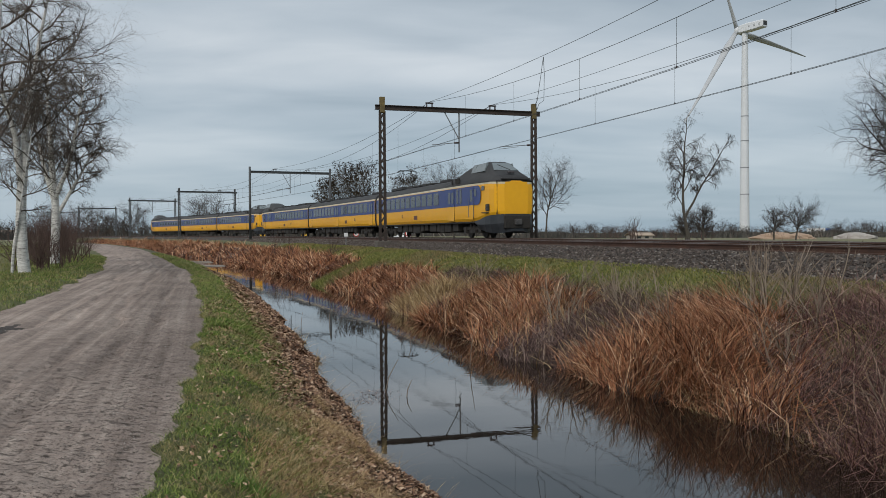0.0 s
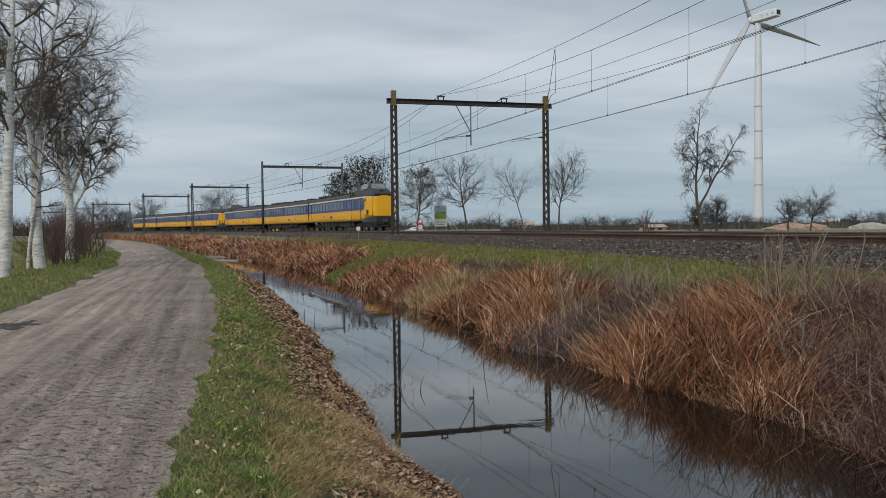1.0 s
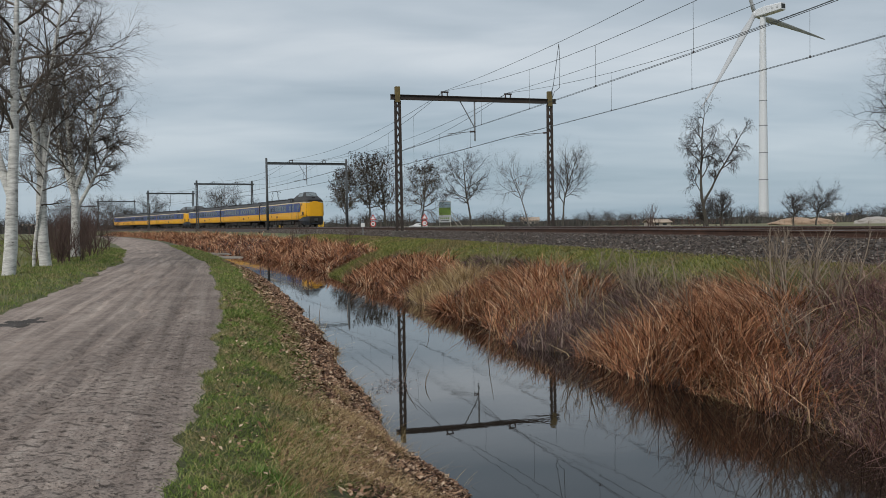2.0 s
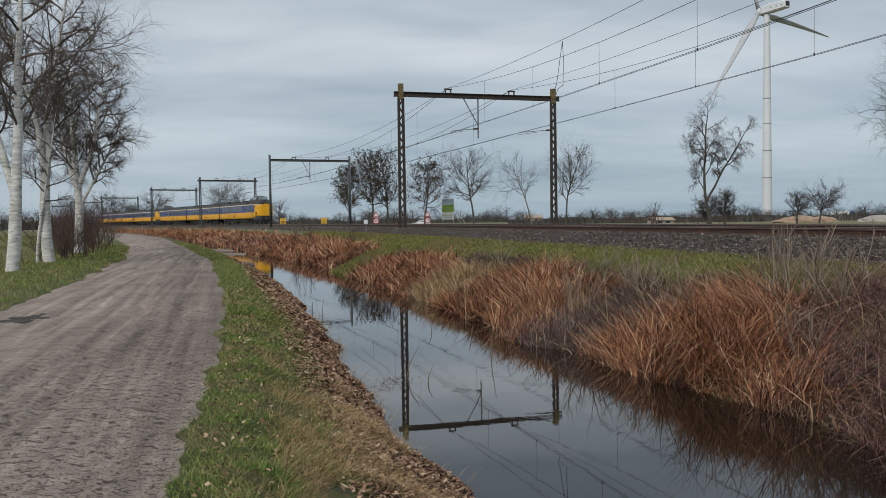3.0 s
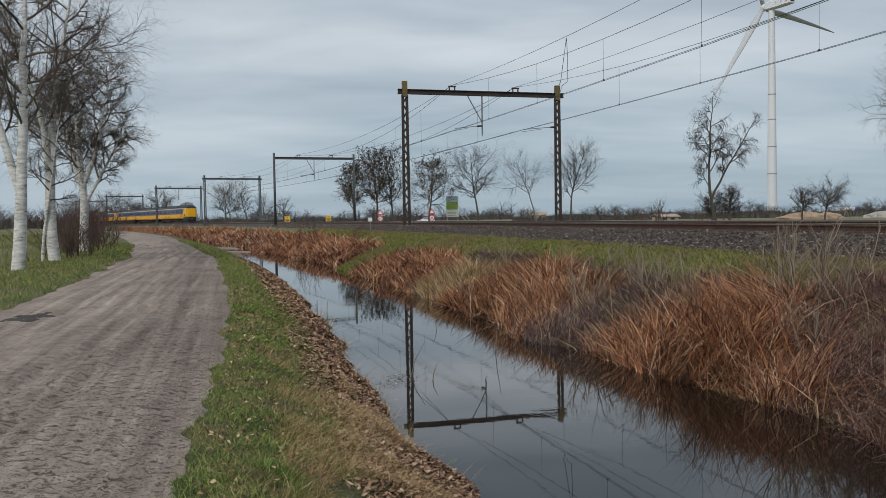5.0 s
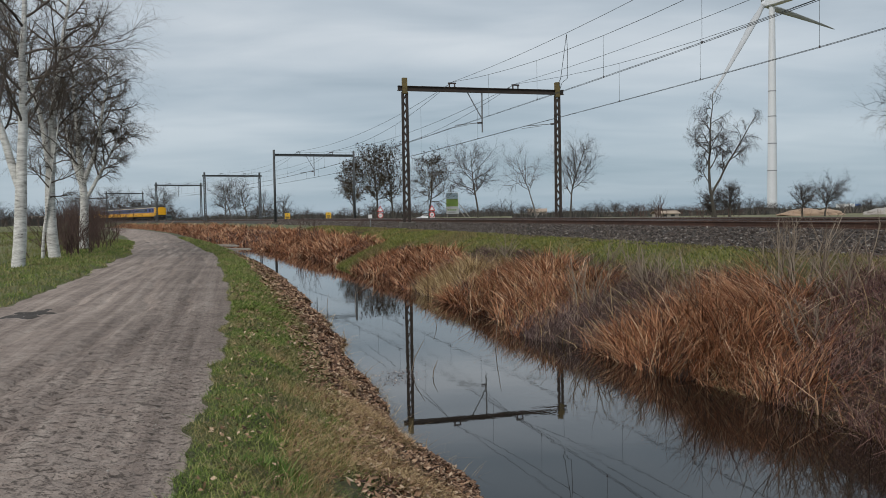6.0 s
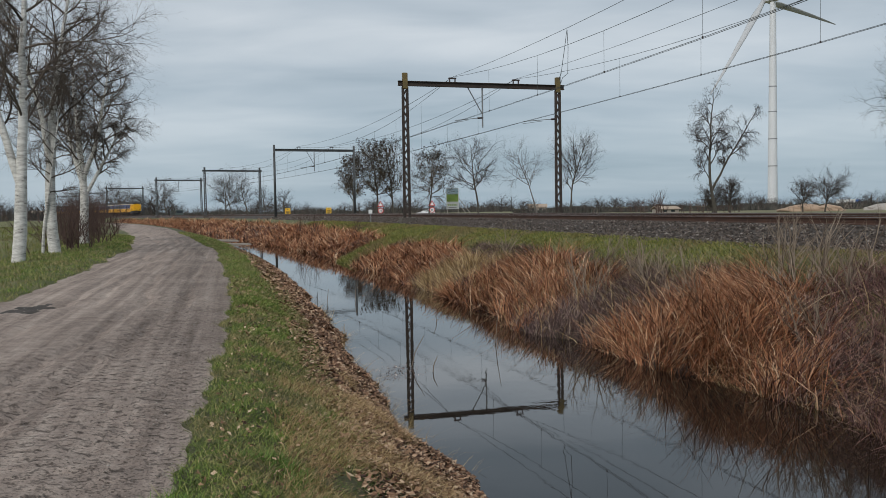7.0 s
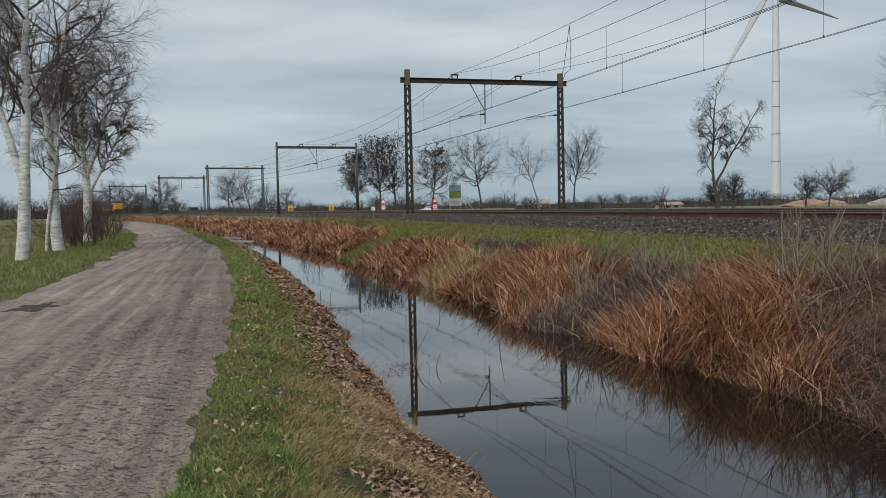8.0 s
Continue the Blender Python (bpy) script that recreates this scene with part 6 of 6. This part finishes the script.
def patchy(scale, level, seed):
    def keep(x, y, rng):
        return np.array([noise.noise(Vector((a * scale, b * scale, seed))) > level + 0.15 * (q - 0.5) for a, b, q in zip(x, y, rng.random(len(x)))])
    return keep


def tangle(name, n, y0, y1, u0, u1, length, width, lean, droop, spread, material, label, cat, seed, thin, clump=0.0, power=1.0, gap=(), edge=0.0, west=0.0):
    """Dry stems on the bank that lean and droop every way; clump makes their length swell and fade along the bank."""
    rng = np.random.default_rng(seed)
    y = y0 + (y1 - y0) * rng.random(n) ** power
    if gap:
        y = y[(y < gap[0]) | (y > gap[1])]
    n = len(y)
    # stems stand in tufts
    tuft = np.round(y / 0.22) * 0.22
    rows = np.random.default_rng(seed + 1).random(60000)
    key = (np.abs(tuft / 0.22)).astype(int)
    y = np.where(rng.random(n) < 0.6, tuft + rng.normal(0, 0.035, n), y)
    u = u0 + (u1 - u0) * np.where(rng.random(n) < 0.6, (rows[(key * 7 + rng.integers(0, 6, n)) % 60000] + rng.normal(0, 0.03, n)).clip(0, 1), rng.random(n))
    x, z = on_strip("bank", u, y)
    z = z - 0.05
    # slanting end of a clump, ragged
    if edge or west:
        slant = x / y + rng.normal(0, 0.025, n)
        ok = (slant < edge) if edge else (slant > west)
        x, y, z, n = x[ok], y[ok], z[ok], int(ok.sum())
    swell = np.ones(n)
    if clump:
        f = (y - y0) / (y1 - y0)
        swell = 0.55 + 0.45 * np.sin(np.pi * f.clip(0, 1)) ** 0.6
        swell *= 1 - clump + clump * np.array([0.5 + 0.9 * noise.noise(Vector((b * 0.9, a * 0.7, seed * 1.3))) for a, b in zip(x, y)]).clip(0, 1.1) * 1.6
    ln = rng.uniform(length[0], length[1], n) * swell
    wd = rng.uniform(width[0], width[1], n) * np.clip(y / thin, 1, 7)
    gx = np.array([noise.noise(Vector((a * 0.8, b * 0.8, 5.5))) for a, b in zip(x, y)])
    gy = np.array([noise.noise(Vector((a * 0.8, b * 0.8, 9.5))) for a, b in zip(x, y)])
    up = np.stack([lean + 0.6 * gx + rng.normal(0, spread, n), 0.6 * gy + rng.normal(0, spread, n), np.ones(n)], 1)
    up /= np.linalg.norm(up, axis=1)[:, None]
    bd = np.stack([lean * 1.2 + 0.5 * gx + rng.normal(0, spread * 1.2, n), 0.6 * gy + rng.normal(0, spread * 1.2, n), -droop * rng.random(n)], 1)
    a = rng.normal(0, 0.9, n)
    side = np.stack([np.cos(a), np.sin(a), np.zeros(n)], 1)
    v, f = ribbons(np.stack([x, y, z], 1), up, ln, wd, bd, side, 3)
    tagged(big_mesh(name, v, f, material), label, cat, kind="stuff")


# tall rust-coloured reed along the far water's edge, in clumps; the first ends in brambles to the south
for k, (y0, y1, n, h, u1, edge) in enumerate([(8.6, 15.6, 15000, 1.22, 0.60, 0.42), (17.4, 25.0, 11000, 0.95, 0.50, 9), (28.0, 39.2, 9000, 0.85, 0.48, 9), (44.3, 75, 15000, 0.95, 0.55, 9), (73, 210, 14000, 1.15, 0.65, 9)]):
    tangle("reed_bed", n, y0, y1, -0.02, u1, (0.45 * h, h), (0.0062, 0.0120), 0.0, 0.85, 0.34, REED,
           "dense clump of dry rust-brown reed at the water's edge", "reed", 300 + k, 13.0, 0.45, edge=edge)
# thin dead stems and brambles between the reed
tangle("dead_stems", 42000, 5.0, 30, 0.0, 0.64, (0.18, 0.55), (0.0026, 0.0052), 0.0, 0.45, 0.42, SEDGE, "tangle of thin brown dead stems on the bank", "dead stems", 310, 12.0, 0.5, 1.1)
tangle("dead_stems", 18000, 26, 130, 0.0, 0.5, (0.2, 0.5), (0.0035, 0.007), 0.0, 0.35, 0.42, SEDGE, "tangle of thin brown dead stems on the bank", "dead stems", 311, 18.0, 0.0, 1.3, (39.3, 44.3))
tangle("dead_stems", 5000, 14.6, 18.2, 0.0, 0.5, (0.25, 0.6), (0.003, 0.006), 0.0, 0.4, 0.4, SEDGE, "tangle of thin brown dead stems on the bank", "dead stems", 317, 12.0, 0.4)
tangle("brambles", 19000, 4.6, 13.5, -0.02, 0.80, (0.4, 1.15), (0.0038, 0.0075), 0.0, 1.15, 0.55, BRAMBLE, "tangle of arching purple-brown bramble canes on the bank", "brambles", 312, 12.0, 0.35, west=0.40)
tangle("straw_tufts", 2600, 24.6, 28.2, 0.0, 0.42, (0.3, 0.7), (0.005, 0.009), -0.05, 0.4, 0.25, STRAW, "pale straw-coloured tuft among the reed", "dry grass", 313, 14.0)
tangle("straw_tufts", 2600, 5.0, 12.0, -0.03, 0.16, (0.12, 0.4), (0.0028, 0.0055), -0.3, 0.9, 0.4, STRAW, "bleached dry grass hanging over the water", "dry grass", 314, 12.0, 0.0, 1.0)
tangle("reed_bed", 1300, 7.0, 24.0, 0.0, 0.5, (0.5, 1.15), (0.0035, 0.0065), -0.05, 0.7, 0.5, STRAW, "single bleached reed stalks across the brown tangle", "reed", 318, 12.0)
# grass of the railway bank
blade_field("bank_grass", 90000, 8.5, 75, 1.7, on_bank(0.46, 1.0, 0.8), (0.04, 0.12), (0.005, 0.009), (-0.05, 0, 0.35), (-0.1, 0, -0.25, 0.3), BANKGRASS, "short mixed green and straw grass on the railway bank", "grass", 315, 12.0)
blade_field("bank_grass", 9000, 39.2, 44.6, 1.0, on_bank(0.02, 0.6, 1.0), (0.08, 0.22), (0.010, 0.018), (-0.05, 0, 0.35), (-0.1, 0, -0.25, 0.3), BANKGRASS, "grassy gap in the reed", "grass", 316)


def green_part(x, y, rng):
    """Near the camera the green stays on the road's side; farther on it widens."""
    a, b = road_right(y), water_left(y)
    u = (x - a) / (b - a)
    lim = 0.40 + 0.03 * (y - 4) + 0.22 * np.array([noise.noise(Vector((p * 1.4, q * 1.4, 6.0))) for p, q in zip(x, y)])
    return (u < lim) | (rng.random(len(x)) < 0.12)


# verge between the road and the ditch
blade_field("verge_grass", 120000, 3.4, 16, 1.9, on_verge(0.0, 0.60, 0.9), (0.03, 0.10), (0.0022, 0.0046), (0, 0, 0.55), (0.03, 0, -0.4, 0.5), GRASS, "short green verge grass mixed with dry blades", "grass", 320, 7.0, keep=green_part)
blade_field("verge_grass", 60000, 14, 70, 1.6, on_verge(0.0, 0.62, 0.9), (0.05, 0.14), (0.005, 0.009), (0, 0, 0.45), (0.03, 0, -0.35, 0.4), GRASS, "short green verge grass mixed with dry blades", "grass", 321, 20.0)
blade_field("verge_straw", 70000, 3.4, 10.5, 1.5, on_verge(0.24, 0.74, 0.8), (0.05, 0.18), (0.0018, 0.0036), (0.1, -0.05, 0.8), (0.15, 0, -0.7, 0.5), STRAW, "flattened bleached straw on the verge", "dry grass", 322, 7.0, keep=patchy(1.1, -0.02, 3.3))
# lush tuft at the road's edge, low stubble beside it
blade_field("lush_grass", 4500, 3.9, 5.3, 1.0, on_verge(0.02, 0.30, 1.0), (0.06, 0.15), (0.003, 0.0055), (0, 0, 0.4), (0.05, 0, -0.45, 0.4), LUSH, "lush bright green grass tuft", "grass", 323, keep=patchy(1.3, -0.1, 8.1))
# behind the camera the verge and the reed go on
blade_field("verge_grass", 26000, -12, 3.4, 1.0, on_verge(0.0, 0.75, 0.9), (0.04, 0.12), (0.003, 0.006), (0, 0, 0.5), (0.03, 0, -0.4, 0.5), GRASS, "short green verge grass mixed with dry blades", "grass", 326)
tangle("reed_bed", 9000, -12, 5.0, 0.05, 0.5, (0.4, 1.0), (0.005, 0.009), 0.06, 0.6, 0.36, REED, "dense clump of dry rust-brown reed at the water's edge", "reed", 327, 13.0)
blade_field("bank_grass", 16000, -12, 8.5, 1.0, on_bank(0.36, 1.0, 0.8), (0.08, 0.2), (0.005, 0.01), (-0.05, 0, 0.35), (-0.1, 0, -0.25, 0.3), BANKGRASS, "short mixed green and straw grass on the railway bank", "grass", 328)
# road's left edge and meadow
blade_field("meadow_grass", 50000, 12, 62, 1.4, on_left(0.0, 4.2, 1.0), (0.05, 0.16), (0.004, 0.008), (0, 0, 0.45), (0.03, 0, -0.35, 0.4), GRASS, "short grass along the road's edge", "grass", 324, 16.0)
blade_field("meadow_tufts", 30000, 22, 140, 1.4, on_left(3.6, 45, 1.3), (0.1, 0.42), (0.006, 0.014), (0, 0, 0.35), (0.03, 0, -0.35, 0.4), MEADOWTUFT, "rough dry tufts in the meadow", "grass", 325, 30.0)


def leaf_litter(name, n, y0, y1, power, pick, size, seed, material, label, cat):
    rng = np.random.default_rng(seed)
    y = y0 + (y1 - y0) * rng.random(n) ** power
    x, z = pick(y, rng)
    s = rng.uniform(size[0], size[1], n) * np.clip(y / 9, 1, 3)
    a = rng.random(n) * 6.2832
    d = np.stack([np.cos(a), np.sin(a), rng.normal(0, 0.35, n)], 1)
    e = np.stack([-np.sin(a), np.cos(a), rng.normal(0, 0.35, n)], 1)
    c = np.stack([x, y, z + 0.012 + 0.03 * rng.random(n)], 1)
    up = np.stack([np.zeros(n), np.zeros(n), s * rng.uniform(-0.2, 0.5, n)], 1)
    v = np.stack([c - d * s[:, None], c - e * (s * 0.45)[:, None] + up, c + d * s[:, None], c + e * (s * 0.45)[:, None] + up * 0.6], 1).reshape(-1, 3)
    o = np.arange(n) * 4
    f = np.concatenate([np.stack([o, o + 1, o + 3], 1), np.stack([o + 1, o + 2, o + 3], 1)])
    tagged(big_mesh(name, v, f, material), label, cat, kind="stuff")


leaf_litter("fallen_leaves", 70000, 3.8, 45, 1.75, on_verge(0.42, 1.01, 0.62), (0.018, 0.040), 330, LEAF, "brown fallen leaves banked along the water", "leaves")
leaf_litter("fallen_leaves", 5000, -12, 4.2, 1.0, on_verge(0.6, 1.0, 0.8), (0.016, 0.042), 333, LEAF, "brown fallen leaves banked along the water", "leaves")
leaf_litter("fallen_leaves", 3500, 3.5, 20, 1.4, on_verge(0.05, 0.7), (0.012, 0.028), 331, LEAF, "scattered brown leaves in the grass", "leaves")
leaf_litter("fallen_leaves", 3000, 5.0, 12, 1.0, on_bank(0.0, 0.3), (0.012, 0.03), 332, LEAF, "brown leaves and debris under the reed", "leaves")

# film of straw and leaves floating at the near edge
leaf_litter("floating_scum", 700, 12.5, 13.7, 1.0, lambda y, rng: (rng.normal(-0.78, 0.2, len(y)), np.full(len(y), WATER_Z - 0.022)), (0.004, 0.011), 334, SEDGE, "thin film of pale straw floating on the water", "floating debris")
blade_field("water_grass", 500, 8.0, 22.0, 1.0, on_verge(0.97, 1.01, 1.0), (0.12, 0.34), (0.002, 0.004), (0.35, 0, 0.35), (0.25, 0, -0.5, 0.4), STRAW, "pale grass stems leaning over the water's edge", "dry grass", 335, 9.0)


def clods():
    rng = np.random.default_rng(41)
    n = 3600
    y = 3.6 + 26 * rng.random(n) ** 1.8
    u = rng.random(n)
    u = np.where(rng.random(n) < 0.5, 1 - 0.12 * u * u, u)
    a, b = road_left(y), road_right(y)
    x = a + (b - a) * u
    octa = np.array([(1, 0, 0), (0, 1, 0), (-1, 0, 0), (0, -1, 0), (0, 0, 0.7), (0, 0, -0.7)], float)
    size = (0.004 + 0.011 * rng.random(n) ** 3)[:, None, None]
    v = octa[None] * size * (0.6 + 0.8 * rng.random((n, 6, 1)))
    x, z = on_strip("road", u, y)
    v += np.stack([x, y, z], 1)[:, None]
    tri = np.array([(0, 1, 4), (1, 2, 4), (2, 3, 4), (3, 0, 4), (1, 0, 5), (2, 1, 5), (3, 2, 5), (0, 3, 5)])
    f = (tri[None] + (np.arange(n) * 6)[:, None, None]).reshape(-1, 3)
    tagged(big_mesh("earth_clods", v.reshape(-1, 3), f, CLOD), "small earth clods and stones on the road", "clods", kind="stuff")


clods()

# saplings on the bank and sticks in the water
for k, (u, y, h, n) in enumerate([(0.6, 13.2, 1.6, 6), (0.55, 12.2, 1.4, 5), (0.66, 13.9, 1.3, 4), (0.62, 20.5, 1.6, 2), (0.5, 26, 1.3, 3), (0.4, 9.2, 1.3, 3), (0.55, 17.6, 1.2, 3), (0.62, 10.4, 1.1, 3), (0.3, 62, 2.4, 4), (0.35, 58, 2.2, 3), (0.4, 50, 1.8, 2), (0.3, 17.2, 1.3, 5), (0.45, 16.4, 1.2, 5), (0.3, 11.6, 1.2, 4), (0.2, 9.6, 1.0, 4), (0.55, 8.6, 1.2, 4), (0.35, 14.6, 1.4, 4)]):
    gx, gz = on_strip("bank", np.array([u]), np.array([y]))
    bush("sapling", (float(gx[0]), y, float(gz[0]) - 0.05), "thin bare sapling on the railway bank", "sapling", "bank saplings", 180 + k, h, n, (0.25, 0.25), SAPLING if y < 30 else TWIG_SHRUB, 0.0065 if y < 30 else 0.009)
for k, (x, y, dx, h) in enumerate([(-0.62, 13.6, 0.25, 0.5), (-0.25, 13.1, 0.1, 0.25), (0.9, 15.9, 0.12, 0.85), (-3.2, 22.6, 0.05, 0.45), (-2.6, 24.0, 0.06, 0.5), (-0.2, 19.0, -0.1, 0.3)]):
    ob = part("water_stick", tube(bmesh.new(), [(0, 0, -0.2), (dx * 0.4, 0, h * 0.45), (dx, 0.05, h)], [0.009, 0.007, 0.003], 6), SAPLING, None)
    ob.matrix_basis = pose(x, y, WATER_Z)
    tagged(ob, "thin dead stick standing in the water", "stick", "sticks in the water")


# ---- what moves ----
def motions():
    for (car, turn), centre in zip(TRAIN, CAR_CENTRES):
        walk(car, train_rows(centre, turn))
    # the van and the lorry come along the far road
    for vehicle, last in ((VAN, 332.0), (LORRY, 275.0)):
        rows = []
        for k in range(9):
            s = float(np.interp(last + 13.0 * (8 - k), PLAN_Y, PLAN_S))
            p, q = along(s, 28.0), along(s - 1, 28.0)
            rows.append((float(k), pose(p.x, p.y, 0.03, 0, 0, math.degrees(math.atan2(q.y - p.y, q.x - p.x)))))
        walk(vehicle, rows)


motions()
